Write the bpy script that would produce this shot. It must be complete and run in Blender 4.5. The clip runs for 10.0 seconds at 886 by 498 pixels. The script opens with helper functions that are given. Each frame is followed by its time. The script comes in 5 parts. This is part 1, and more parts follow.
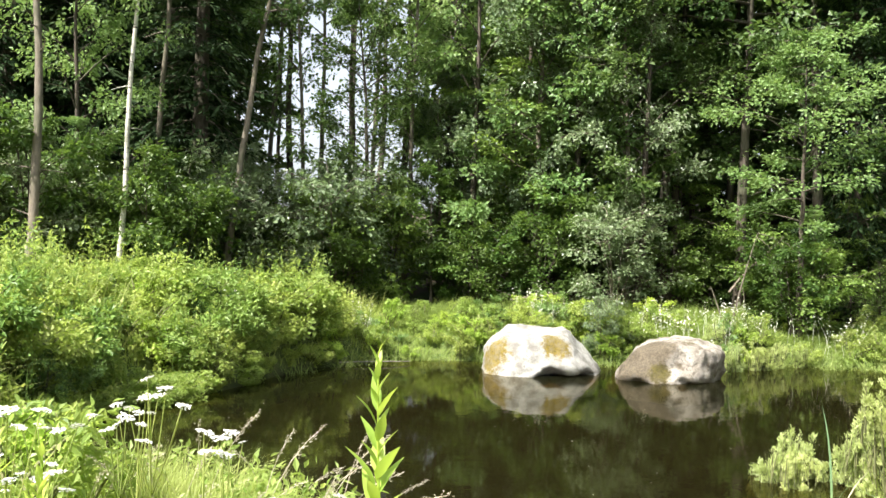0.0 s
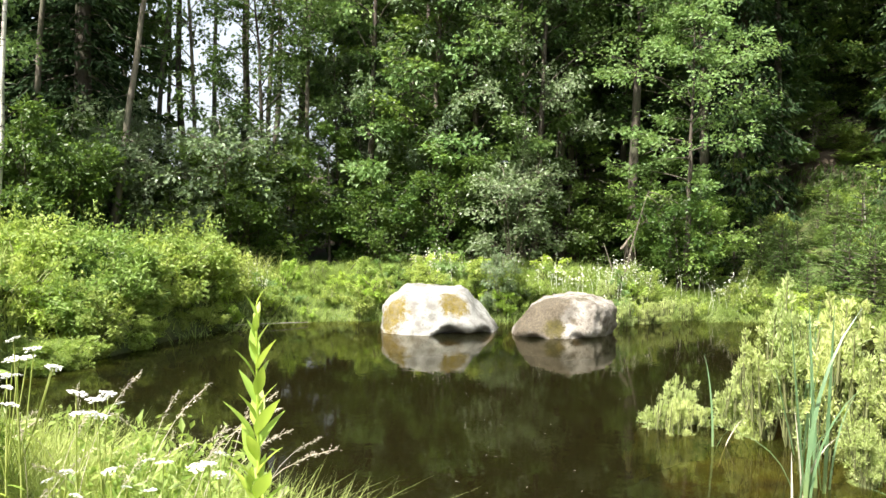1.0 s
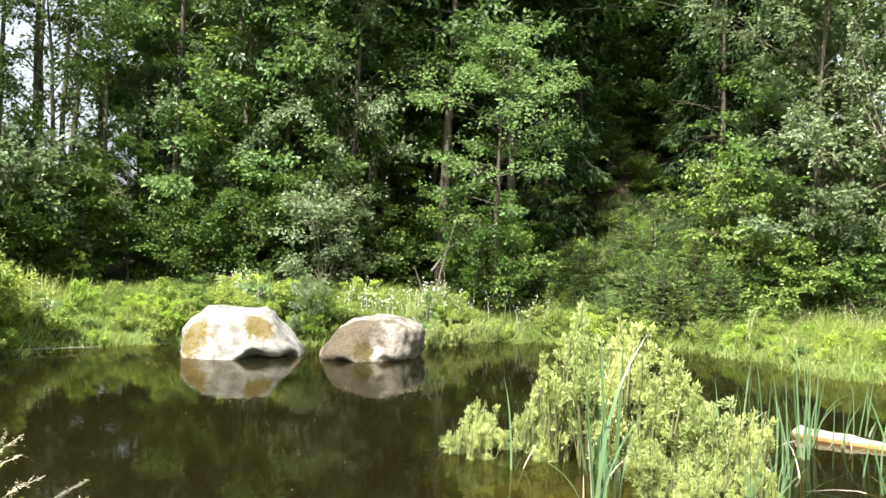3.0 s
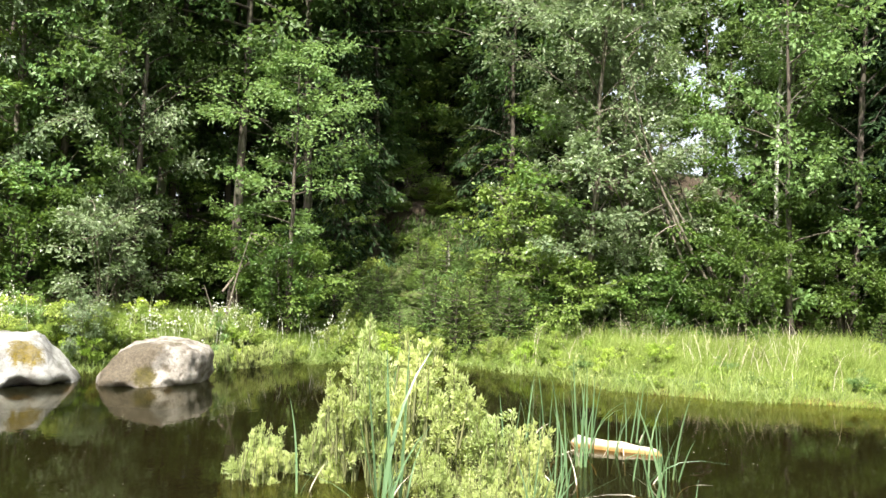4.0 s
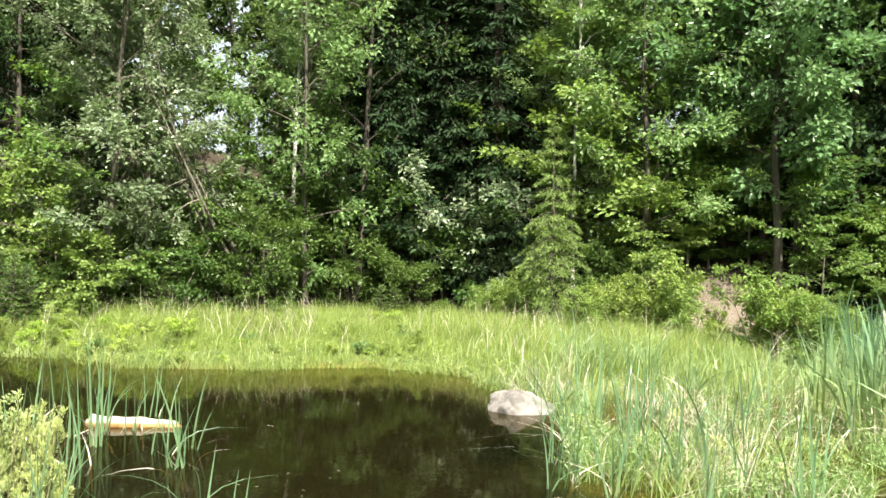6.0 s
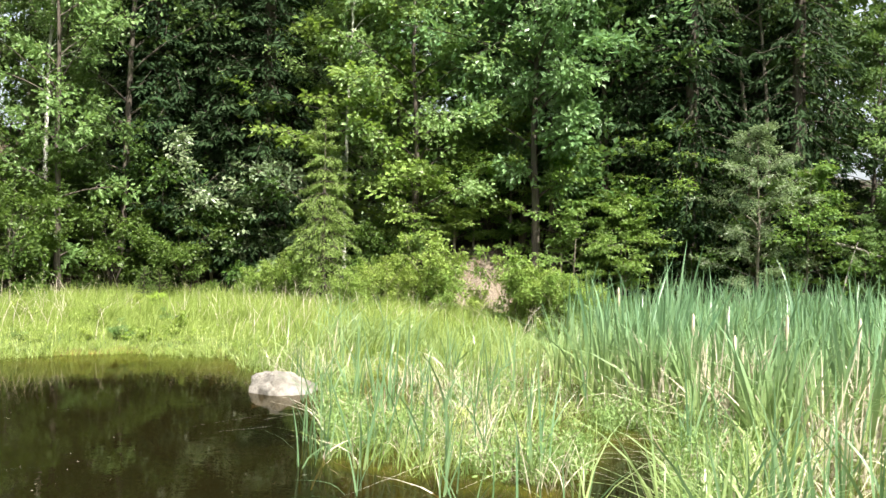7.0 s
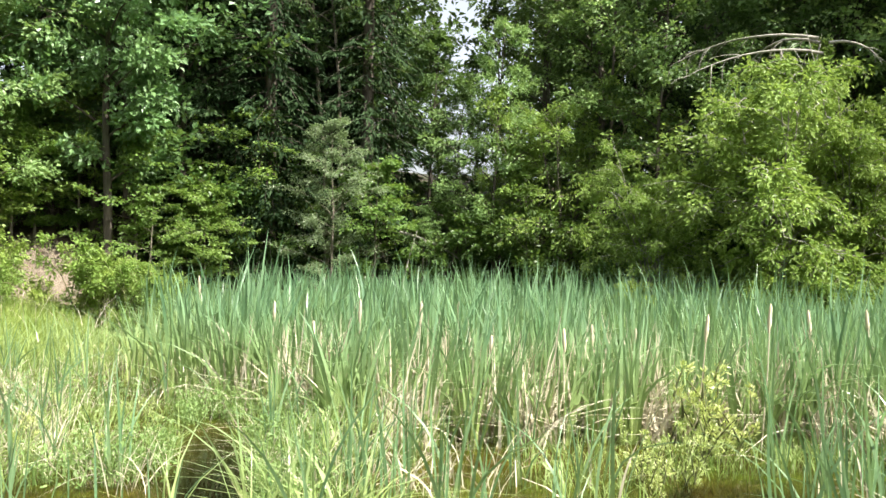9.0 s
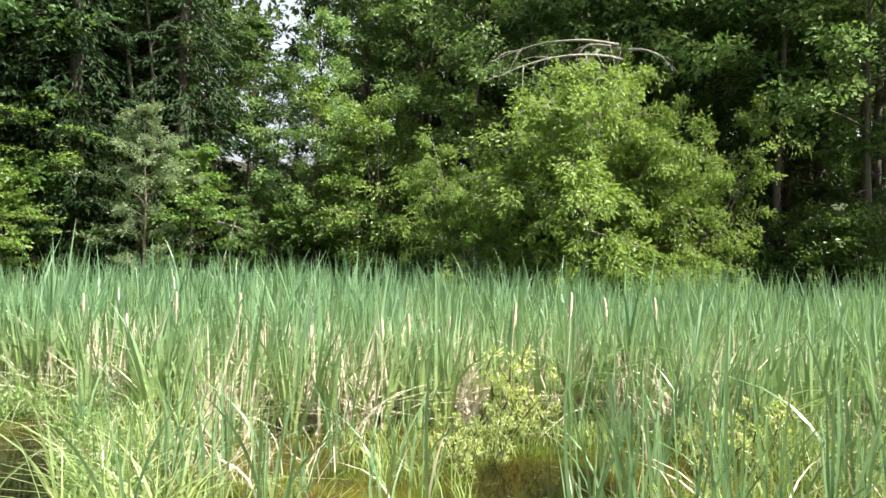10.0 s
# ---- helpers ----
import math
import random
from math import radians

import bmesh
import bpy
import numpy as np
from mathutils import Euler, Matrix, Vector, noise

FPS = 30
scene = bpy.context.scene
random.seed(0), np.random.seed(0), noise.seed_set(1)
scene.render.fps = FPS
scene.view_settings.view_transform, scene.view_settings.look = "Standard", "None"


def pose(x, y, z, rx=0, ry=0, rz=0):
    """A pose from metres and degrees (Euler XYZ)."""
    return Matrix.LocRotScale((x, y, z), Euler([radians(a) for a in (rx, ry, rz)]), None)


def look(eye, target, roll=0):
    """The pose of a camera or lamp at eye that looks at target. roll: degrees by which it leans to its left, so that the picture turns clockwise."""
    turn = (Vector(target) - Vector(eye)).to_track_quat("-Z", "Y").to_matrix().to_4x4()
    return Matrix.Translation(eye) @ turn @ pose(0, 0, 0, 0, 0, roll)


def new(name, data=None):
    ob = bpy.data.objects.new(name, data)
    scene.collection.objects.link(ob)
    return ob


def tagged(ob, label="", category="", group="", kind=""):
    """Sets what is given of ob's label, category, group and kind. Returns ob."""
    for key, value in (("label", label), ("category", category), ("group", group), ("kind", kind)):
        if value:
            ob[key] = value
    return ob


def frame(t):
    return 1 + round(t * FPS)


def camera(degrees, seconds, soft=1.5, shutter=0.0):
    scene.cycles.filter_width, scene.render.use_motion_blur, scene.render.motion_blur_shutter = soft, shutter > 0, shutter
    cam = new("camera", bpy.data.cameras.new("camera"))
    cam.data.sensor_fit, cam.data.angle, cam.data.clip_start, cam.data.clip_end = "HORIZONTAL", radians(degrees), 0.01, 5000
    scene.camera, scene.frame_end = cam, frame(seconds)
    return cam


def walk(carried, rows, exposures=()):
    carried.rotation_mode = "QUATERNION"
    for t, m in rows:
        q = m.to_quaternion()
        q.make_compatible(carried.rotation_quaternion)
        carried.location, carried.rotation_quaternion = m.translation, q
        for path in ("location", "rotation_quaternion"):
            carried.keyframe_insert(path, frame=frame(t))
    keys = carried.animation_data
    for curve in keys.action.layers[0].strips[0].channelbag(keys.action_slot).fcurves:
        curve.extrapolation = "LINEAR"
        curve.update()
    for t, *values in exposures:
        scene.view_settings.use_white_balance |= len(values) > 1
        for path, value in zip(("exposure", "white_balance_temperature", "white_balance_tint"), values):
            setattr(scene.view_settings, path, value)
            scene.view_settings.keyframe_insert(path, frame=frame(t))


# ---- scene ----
# camera: seconds, eye x y z, yaw, pitch, roll in degrees
PATH = [
    (0.0, -0.002, -0.002, 1.792, -0.00, 1.21, 1.26),
    (0.5, 0.028, 0.027, 1.769, -3.09, 0.13, 0.05),
    (1.0, 0.055, 0.045, 1.755, -6.56, -1.21, 0.71),
    (1.5, 0.069, 0.063, 1.756, -9.11, -1.19, 0.62),
    (2.0, 0.082, 0.071, 1.752, -11.39, -0.51, 0.46),
    (2.2, 0.089, 0.065, 1.753, -12.19, -0.37, 0.96),
    (3.3, 0.306, 0.261, 1.774, -21.35, 0.72, 1.51),
    (3.5, 0.358, 0.256, 1.748, -23.21, 0.98, 1.55),
    (4.0, 0.361, 0.289, 1.733, -31.65, 2.13, 1.46),
    (4.5, 0.308, 0.317, 1.732, -40.54, 3.34, -0.01),
    (5.0, 0.253, 0.353, 1.730, -48.36, 2.58, -0.81),
    (5.5, 0.289, 0.286, 1.702, -54.86, 1.82, -0.45),
    (5.7, 0.286, 0.246, 1.691, -58.06, 1.63, 0.49),
    (6.8, 0.255, -0.027, 1.700, -73.14, 0.32, 0.92),
    (7.0, 0.293, -0.075, 1.691, -76.61, 0.34, 1.14),
    (7.5, 0.271, -0.073, 1.725, -85.46, 0.81, 0.41),
    (8.0, 0.239, -0.040, 1.727, -92.94, 0.43, 1.33),
    (8.5, 0.217, -0.004, 1.725, -98.77, 0.13, 1.54),
    (9.0, 0.245, -0.023, 1.718, -103.95, -0.05, 1.02),
    (9.5, 0.185, -0.002, 1.716, -110.73, -0.37, 1.63),
    (10.0, 0.054, 0.033, 1.733, -115.74, -0.46, 1.28),
]


def aim(x, y, z, yaw, pitch, roll):
    a, b = radians(yaw), radians(pitch)
    ahead = Vector((-math.sin(a) * math.cos(b), math.cos(a) * math.cos(b), math.sin(b)))
    return look((x, y, z), Vector((x, y, z)) + 2 * ahead, roll)


cam = camera(54.0, 10.0, soft=1.5)
walk(cam, [(t, aim(*row)) for t, *row in PATH])

# ---- light: high sun behind the viewer, clear sky ----
SUN_AZ, SUN_EL = 227.0, 54.0
world = bpy.data.worlds.new("sky")
scene.world = world
world.use_nodes = True
wn = world.node_tree
sky = wn.nodes.new("ShaderNodeTexSky")
sky.sky_type, sky.sun_disc = "NISHITA", False
sky.sun_elevation, sky.sun_rotation = radians(SUN_EL), radians(SUN_AZ)
sky.air_density, sky.dust_density, sky.ozone_density = 1.0, 4.0, 1.0
haze = wn.nodes.new("ShaderNodeHueSaturation")
haze.inputs["Saturation"].default_value = .4
wn.links.new(sky.outputs[0], haze.inputs["Color"])
wn.links.new(haze.outputs[0], wn.nodes["Background"].inputs[0])
wn.nodes["Background"].inputs[1].default_value = 0.12
sun_data = bpy.data.lights.new("sun", "SUN")
sun_data.energy, sun_data.angle, sun_data.color = 5.0, radians(0.5), (1.0, 0.95, 0.85)
sun = new("sun", sun_data)
sun_from = Vector((math.sin(radians(SUN_AZ)) * math.cos(radians(SUN_EL)), math.cos(radians(SUN_AZ)) * math.cos(radians(SUN_EL)), math.sin(radians(SUN_EL))))
sun.matrix_world = look(sun_from * 60, (0, 0, 0))
scene.view_settings.exposure = 1.44

rng = np.random.default_rng(7)

# ---- plan of the ground, by bearing from the viewing spot (degrees clockwise from +y) ----
SHORE = ((-180, 2.4), (-60, 3.0), (-36, 6.0), (-28, 8.2), (-21, 10.4), (-14, 12.6), (-9, 14.8), (-6.5, 15.8), (-4, 16.8), (0, 16.8), (8, 17.0), (17, 17.2), (22, 18.6),
         (33, 18.8), (38, 17.6), (43, 15.4), (50, 15.0), (58, 15.4), (63, 14.8), (67, 13.2), (70, 12.4), (75, 12.4), (80, 14.5), (90, 17.0), (110, 18.0), (145, 18.0), (156, 15.0), (166, 9.0), (180, 2.4))
NEAR = ((-180, 30), (-62, 30), (-36, 5.8), (-28, 5.8), (-20, 5.9), (-10, 5.5), (-5, 4.8), (-2, 4.0), (5, 3.2), (20, 3.0), (140, 3.0), (150, 3.6), (160, 6), (170, 14), (180, 30))
TREES = ((-180, 18), (-40, 16), (-27, 18), (-12, 20), (0, 21), (10, 21), (14, 22.2), (25, 22.2), (29, 19.8), (32, 19.6), (42, 20.0), (55, 20.6), (65, 20.6), (72, 19.4), (77, 18.6), (80, 18.0), (83, 18.4),
         (90, 19.6), (105, 20), (118, 19), (145, 19), (180, 18))
RISE = ((-180, .1), (-10, .1), (5, .14), (14, .24), (24, .42), (33, .52), (45, .5), (60, .42), (72, .46), (78.5, .56), (83, .56), (86, .5), (92, .45), (105, .3), (145, .25), (180, .1))
BANK = ((-180, .3), (-36, .65), (-20, .65), (-10, .5), (-4, .35), (8, .5), (20, .35), (35, .25), (66, .12), (90, .05), (180, .05))


def plan(table, az):
    a, v = np.array(table, float).T
    return np.interp(az, a, v)


def smooth(x, a, b):
    u = np.clip((x - a) / (b - a), 0, 1)
    return u * u * (3 - 2 * u)


def waves(x, y, k, seed):
    """Soft uneven ground, about -1 to 1."""
    r = np.random.default_rng(seed)
    out = 0
    for n in range(7):
        a, p, f = r.uniform(0, 6.28), r.uniform(0, 6.28), k * r.uniform(.5, 2.2)
        out = out + np.sin((x * np.cos(a) + y * np.sin(a)) * f + p)
    return out / 4


def bearing(x, y):
    return np.degrees(np.arctan2(x, y)), np.hypot(x, y)


def marsh(x, y):
    """1 in the shallow marsh of reeds, 0 in the open pond."""
    az, d = bearing(x, y)
    m = smooth(az, 68, 71) * smooth(d, 6.6 - (az - 66) * .05, 7.6 - (az - 66) * .05) + smooth(az, 80, 90)
    shelf = (.5 + .44 * smooth(az, 50, 57)) * smooth(az, 36, 42) * (1 - smooth(az, 70, 73)) * (1 - smooth(plan(SHORE, az) - d, .7, 2.3))
    m = np.maximum(m, shelf)
    island = 1 - smooth(np.hypot((x - 3.6) / 1.75, (y - 6.3) / 1.6), .55, 1.2)
    return np.clip(np.maximum(m, .82 * island), 0, 1)


def ground_z(x, y):
    x, y = np.asarray(x, float), np.asarray(y, float)
    az, d = bearing(x, y)
    wob = .35 * waves(x, y, .9, 3)
    s, n, t, rise, bank = (plan(tab, az) for tab in (SHORE, NEAR, TREES, RISE, BANK))
    far, near = d - s + wob, n - d + .5 * wob
    land = np.maximum(far, near)
    up_far = bank * smooth(far, -.1, .8 - .5 * smooth(-az, 4, 8) + 2.2 * smooth(-az, 13, 18)) + .06 * np.maximum(far, 0)
    up_near = .24 * smooth(near, -.2, 1.5)
    z_land = np.where(far > near, up_far, up_near) + .04 * waves(x, y, 1.5, 5) * smooth(land, .2, 1)
    over = np.maximum(d - t + .6 * waves(x, y, .5, 9), 0)
    z_land = z_land + rise * np.minimum(over, 9) * smooth(over, 0, 2.0) + .04 * np.minimum(np.maximum(over - 9, 0), 40) + .12 * waves(x, y, .7, 12) * smooth(over, .5, 3)
    bed = -.12 - .6 * smooth(-land, .2, 3.5)
    pool = np.maximum(1 - smooth(np.hypot((az - 89.4) / 2.4, (d - 6.5) / 2.1), .7, 1.1), 1 - smooth(np.hypot((az - 122) / 5, (d - 6.2) / .9), .6, 1.1))
    bed = bed + (-.03 + .01 * waves(x, y, 2.2, 21) + .008 * waves(x, y, 9.0, 22) - bed) * marsh(x, y) * (1 - pool)
    return np.where(land > 0, z_land, bed * smooth(-land, 0, .5) - .02)


def spot(az, d):
    x, y = d * math.sin(radians(az)), d * math.cos(radians(az))
    return x, y, float(ground_z(x, y))


# ---- mesh helpers ----
def np_mesh(name, verts, faces, mats, mat_ids=None, soft=False):
    """A mesh from arrays: faces is a list of index arrays, four or three wide."""
    me = bpy.data.meshes.new(name)
    verts = np.asarray(verts, np.float32)
    me.vertices.add(len(verts))
    me.vertices.foreach_set("co", verts.ravel())
    sizes = np.concatenate([np.full(len(f), f.shape[1]) for f in faces])
    loops = np.concatenate([np.asarray(f).ravel() for f in faces]).astype(np.int32)
    me.loops.add(len(loops))
    me.loops.foreach_set("vertex_index", loops)
    me.polygons.add(len(sizes))
    me.polygons.foreach_set("loop_start", np.r_[0, np.cumsum(sizes)[:-1]].astype(np.int32))
    if mat_ids is not None:
        me.polygons.foreach_set("material_index", np.asarray(mat_ids, np.int32))
    me.polygons.foreach_set("use_smooth", np.full(len(sizes), soft))
    for m in mats:
        me.materials.append(m)
    me.update(calc_edges=True)
    return me


def unit(v):
    return v / np.maximum(np.linalg.norm(v, axis=-1, keepdims=True), 1e-9)


def leaf_quads(c, axis, normal, length, width, fold=.25):
    """Diamond leaves from their stalks c along axis; returns vertices, four a leaf."""
    axis = unit(axis)
    side = unit(np.cross(axis, normal))
    up = np.cross(side, axis)
    length, width = np.broadcast_to(length, len(c))[:, None], np.broadcast_to(width, len(c))[:, None]
    mid = c + axis * length * .45
    a = mid + side * width / 2 + up * width * fold
    b = mid - side * width / 2 + up * width * fold
    return np.stack([c, a, c + axis * length, b], 1).reshape(-1, 3)


def quads(n):
    return np.arange(4 * n).reshape(-1, 4)


def blade_strips(base, height, width, lean, lean_az, curl, segs, rg):
    """Upright tapering blades that bend over towards lean_az; returns vertices and quads."""
    n = len(base)
    u = np.linspace(0, 1, segs + 1)[None, :]
    out = (lean[:, None] * u + curl[:, None] * u ** 3) * height[:, None]
    up = height[:, None] * (u - .35 * np.abs(curl[:, None]) * u ** 3)
    d = np.stack([np.sin(lean_az), np.cos(lean_az), 0 * lean_az], -1)
    turn = rg.uniform(0, np.pi, n)
    side = np.stack([np.sin(turn), np.cos(turn), 0 * turn], -1)
    mid = base[:, None] + out[..., None] * d[:, None]
    mid[..., 2] += up
    w = width[:, None] * np.clip(1.2 - 1.14 * u ** 2.4, .06, 1) / 2
    v = np.stack([mid + side[:, None] * w[..., None], mid - side[:, None] * w[..., None]], 2).reshape(-1, 3)
    k = 2 * (segs + 1)
    i = (np.arange(n)[:, None] * k + 2 * np.arange(segs)[None, :]).ravel()
    return v, np.stack([i, i + 1, i + 3, i + 2], 1)


def tube(path, radii, sides):
    path = np.asarray(path, float)
    t = unit(np.gradient(path, axis=0))
    ref = np.where(np.abs(t[:, 2:3]) < .9, [[0, 0, 1.]], [[1., 0, 0]])
    a = unit(np.cross(t, ref))
    b = np.cross(t, a)
    ang = np.linspace(0, 2 * np.pi, sides, endpoint=False)
    ring = a[:, None] * np.cos(ang)[None, :, None] + b[:, None] * np.sin(ang)[None, :, None]
    v = (path[:, None] + ring * np.asarray(radii)[:, None, None]).reshape(-1, 3)
    f = [[k * sides + j, k * sides + (j + 1) % sides, (k + 1) * sides + (j + 1) % sides, (k + 1) * sides + j] for k in range(len(path) - 1) for j in range(sides)]
    return v, np.array(f)


def merge(pieces):
    vs, fs, off = [], [], 0
    for v, f in pieces:
        vs.append(v)
        fs.append(f + off)
        off += len(v)
    return np.concatenate(vs), np.concatenate(fs)


def part(name, mesh, parent, label=""):
    ob = new(name, mesh)
    ob.parent = parent
    return tagged(ob, label)


# ---- materials ----
def material(name):
    m = bpy.data.materials.new(name)
    m.use_nodes = True
    nt = m.node_tree
    nt.nodes.clear()
    out = nt.nodes.new("ShaderNodeOutputMaterial")
    return m, nt, out


def node(nt, kind, inputs=None, operation="", blend_type=""):
    n = nt.nodes.new(kind)
    if operation:
        n.operation = operation
    if blend_type:
        n.data_type, n.blend_type = "RGBA", blend_type
    for k, v in (inputs or {}).items():
        if isinstance(v, bpy.types.NodeSocket):
            nt.links.new(v, n.inputs[k])
        else:
            n.inputs[k].default_value = v
    return n


def mix_rgb(nt, fac, a, b, mode="MIX"):
    n = node(nt, "ShaderNodeMix", blend_type=mode)
    for sock, v in ((n.inputs[0], fac), (n.inputs[6], a), (n.inputs[7], b)):
        if isinstance(v, bpy.types.NodeSocket):
            nt.links.new(v, sock)
        else:
            sock.default_value = v if isinstance(v, (int, float)) else (*v, 1)
    return n.outputs[2]


def ramp(nt, fac, lo, hi):
    n = node(nt, "ShaderNodeMapRange", {0: fac, 1: lo, 2: hi})
    return n.outputs[0]


def noise_of(nt, scale, detail=4, rough=.6, vec=None):
    ins = {"Scale": scale, "Detail": detail, "Roughness": rough}
    if vec is not None:
        ins["Vector"] = vec
    return node(nt, "ShaderNodeTexNoise", ins).outputs[0]


def leaf_material(name, dark, light, glow, through_share=.38, rough=.42, spec=.35, tips=None, sheath=None, sheath_top=.85):
    """Leaves: colour varies from leaf to leaf, from plant to plant and along the plant; light comes through them."""
    m, nt, out = material(name)
    geo = node(nt, "ShaderNodeNewGeometry")
    info = node(nt, "ShaderNodeObjectInfo")
    col = mix_rgb(nt, geo.outputs["Random Per Island"], dark, light)
    pos = node(nt, "ShaderNodeTexCoord").outputs["Object"]
    col = mix_rgb(nt, ramp(nt, noise_of(nt, 1.3, 2, .5, pos), .35, .7), col, mix_rgb(nt, .5, col, light))
    if tips:
        rare = node(nt, "ShaderNodeMath", {0: geo.outputs["Random Per Island"], 1: .93}, operation="GREATER_THAN")
        col = mix_rgb(nt, rare.outputs[0], col, tips)
    if sheath:
        low = ramp(nt, node(nt, "ShaderNodeSeparateXYZ", {0: pos}).outputs[2], sheath_top, .05)
        col = mix_rgb(nt, low, col, sheath)
    hsv = node(nt, "ShaderNodeHueSaturation", {"Color": col, "Saturation": .98})
    nt.links.new(node(nt, "ShaderNodeMapRange", {0: info.outputs["Random"], 3: .487, 4: .518}).outputs[0], hsv.inputs["Hue"])
    nt.links.new(node(nt, "ShaderNodeMapRange", {0: info.outputs["Random"], 3: 1.12, 4: .86}).outputs[0], hsv.inputs["Value"])
    front = node(nt, "ShaderNodeBsdfPrincipled", {"Base Color": hsv.outputs[0], "Roughness": rough, "Specular IOR Level": spec})
    back = node(nt, "ShaderNodeBsdfTranslucent", {"Color": mix_rgb(nt, .55, hsv.outputs[0], glow)})
    mix = node(nt, "ShaderNodeMixShader", {0: through_share, 1: front.outputs[0], 2: back.outputs[0]})
    nt.links.new(mix.outputs[0], out.inputs[0])
    return m


def bark_material(name, a, b, band=None, scale=9.0):
    m, nt, out = material(name)
    pos = node(nt, "ShaderNodeTexCoord").outputs["Object"]
    stretched = node(nt, "ShaderNodeMapping", {"Vector": pos, "Scale": (1, 1, .25)}).outputs[0]
    n1 = noise_of(nt, scale * 2.5, 6, .65, stretched)
    col = mix_rgb(nt, ramp(nt, n1, .3, .7), a, b)
    if band:
        flat = node(nt, "ShaderNodeMapping", {"Vector": pos, "Scale": (2.0, 2.0, 9.0)}).outputs[0]
        col = mix_rgb(nt, ramp(nt, noise_of(nt, 1.6, 5, .7, flat), .54, .62), col, band)
    col = mix_rgb(nt, ramp(nt, noise_of(nt, 1.1, 3, .5, pos), .5, .75), col, (.06, .075, .035))
    bump = node(nt, "ShaderNodeBump", {"Height": n1, "Strength": .5, "Distance": .02})
    b_ = node(nt, "ShaderNodeBsdfPrincipled", {"Base Color": col, "Roughness": .88, "Normal": bump.outputs[0]})
    nt.links.new(b_.outputs[0], out.inputs[0])
    return m


LEAF = {
    "alder": leaf_material("alder leaves", (.04, .085, .022), (.125, .2, .06), (.2, .31, .05)),
    "birch": leaf_material("birch leaves", (.1, .19, .045), (.26, .375, .14), (.34, .5, .1)),
    "aspen": leaf_material("grey aspen leaves", (.085, .142, .058), (.265, .33, .185), (.24, .36, .1), rough=.34, spec=.6),
    "maple": leaf_material("maple leaves", (.08, .155, .024), (.215, .32, .08), (.31, .45, .05)),
    "oak": leaf_material("oak leaves", (.075, .165, .055), (.21, .35, .145), (.27, .45, .1), rough=.34, spec=.6),
    "willow": leaf_material("willow leaves", (.135, .22, .04), (.28, .375, .095), (.38, .52, .075), spec=.2),
    "sallow": leaf_material("pale willow shrub leaves", (.3, .39, .075), (.58, .63, .3), (.54, .64, .13), rough=.38, spec=.6),
    "bramble": leaf_material("undergrowth leaves", (.035, .075, .014), (.1, .17, .035), (.17, .27, .03)),
    "weed": leaf_material("weed leaves", (.14, .235, .03), (.42, .5, .15), (.5, .62, .1), .5),
    "nettle": leaf_material("nettle leaves", (.1, .19, .03), (.27, .38, .095), (.34, .48, .07), .4),
    "lush": leaf_material("bright tall herb leaves", (.3, .44, .05), (.46, .58, .12), (.5, .64, .08), .45),
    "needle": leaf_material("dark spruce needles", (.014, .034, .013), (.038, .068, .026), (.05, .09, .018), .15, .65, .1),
    "young": leaf_material("young spruce needles", (.1, .155, .034), (.26, .34, .085), (.3, .4, .05), .28, .5, .3),
    # darker copy of the young needles, with shade put into the colour
    "sapling": leaf_material("young spruce needles darkened as shade", (.065, .12, .03), (.165, .25, .06), (.21, .3, .045), .22, .55, .25),
    # leaf colour darkened to stand in for the forest's inner shade
    "far": leaf_material("forest leaves darkened as shade", (.024, .055, .012), (.07, .115, .024), (.12, .2, .025)),
    "reed": leaf_material("cattail blades", (.075, .175, .085), (.24, .375, .2), (.28, .44, .15), .36, .33, .55, sheath=(.36, .42, .13), sheath_top=1.0),
    "blossom": leaf_material("whitish blossom", (.5, .52, .36), (.75, .75, .66), (.6, .62, .45), .3, .6, .2),
    "clump": leaf_material("cattail clump blades", (.065, .15, .07), (.19, .3, .14), (.22, .36, .12), .34, .33, .55, sheath=(.25, .3, .1), sheath_top=.3),
    "straw": leaf_material("dry straw", (.42, .35, .24), (.72, .66, .53), (.5, .42, .28), .25, .7, .2),
    "sedge": leaf_material("sedge blades", (.13, .21, .035), (.33, .4, .135), (.36, .46, .09), .36, .45, .4),
    "meadow": leaf_material("meadow grass", (.115, .195, .03), (.32, .39, .105), (.4, .48, .09), .4, .5, .3),
    "turf": leaf_material("bank grass", (.22, .3, .045), (.5, .54, .2), (.52, .6, .11), .38, .5, .3),
}
BARK = {
    "grey": bark_material("grey bark", (.11, .09, .07), (.22, .19, .15)),
    "dark": bark_material("dark bark", (.045, .035, .028), (.11, .09, .07)),
    "birch": bark_material("birch bark", (.45, .42, .37), (.68, .66, .6), (.06, .05, .045)),
    "dead": bark_material("bare grey wood", (.19, .17, .145), (.36, .34, .3)),
    "stem": bark_material("green brown stem", (.08, .1, .03), (.17, .17, .07)),
}


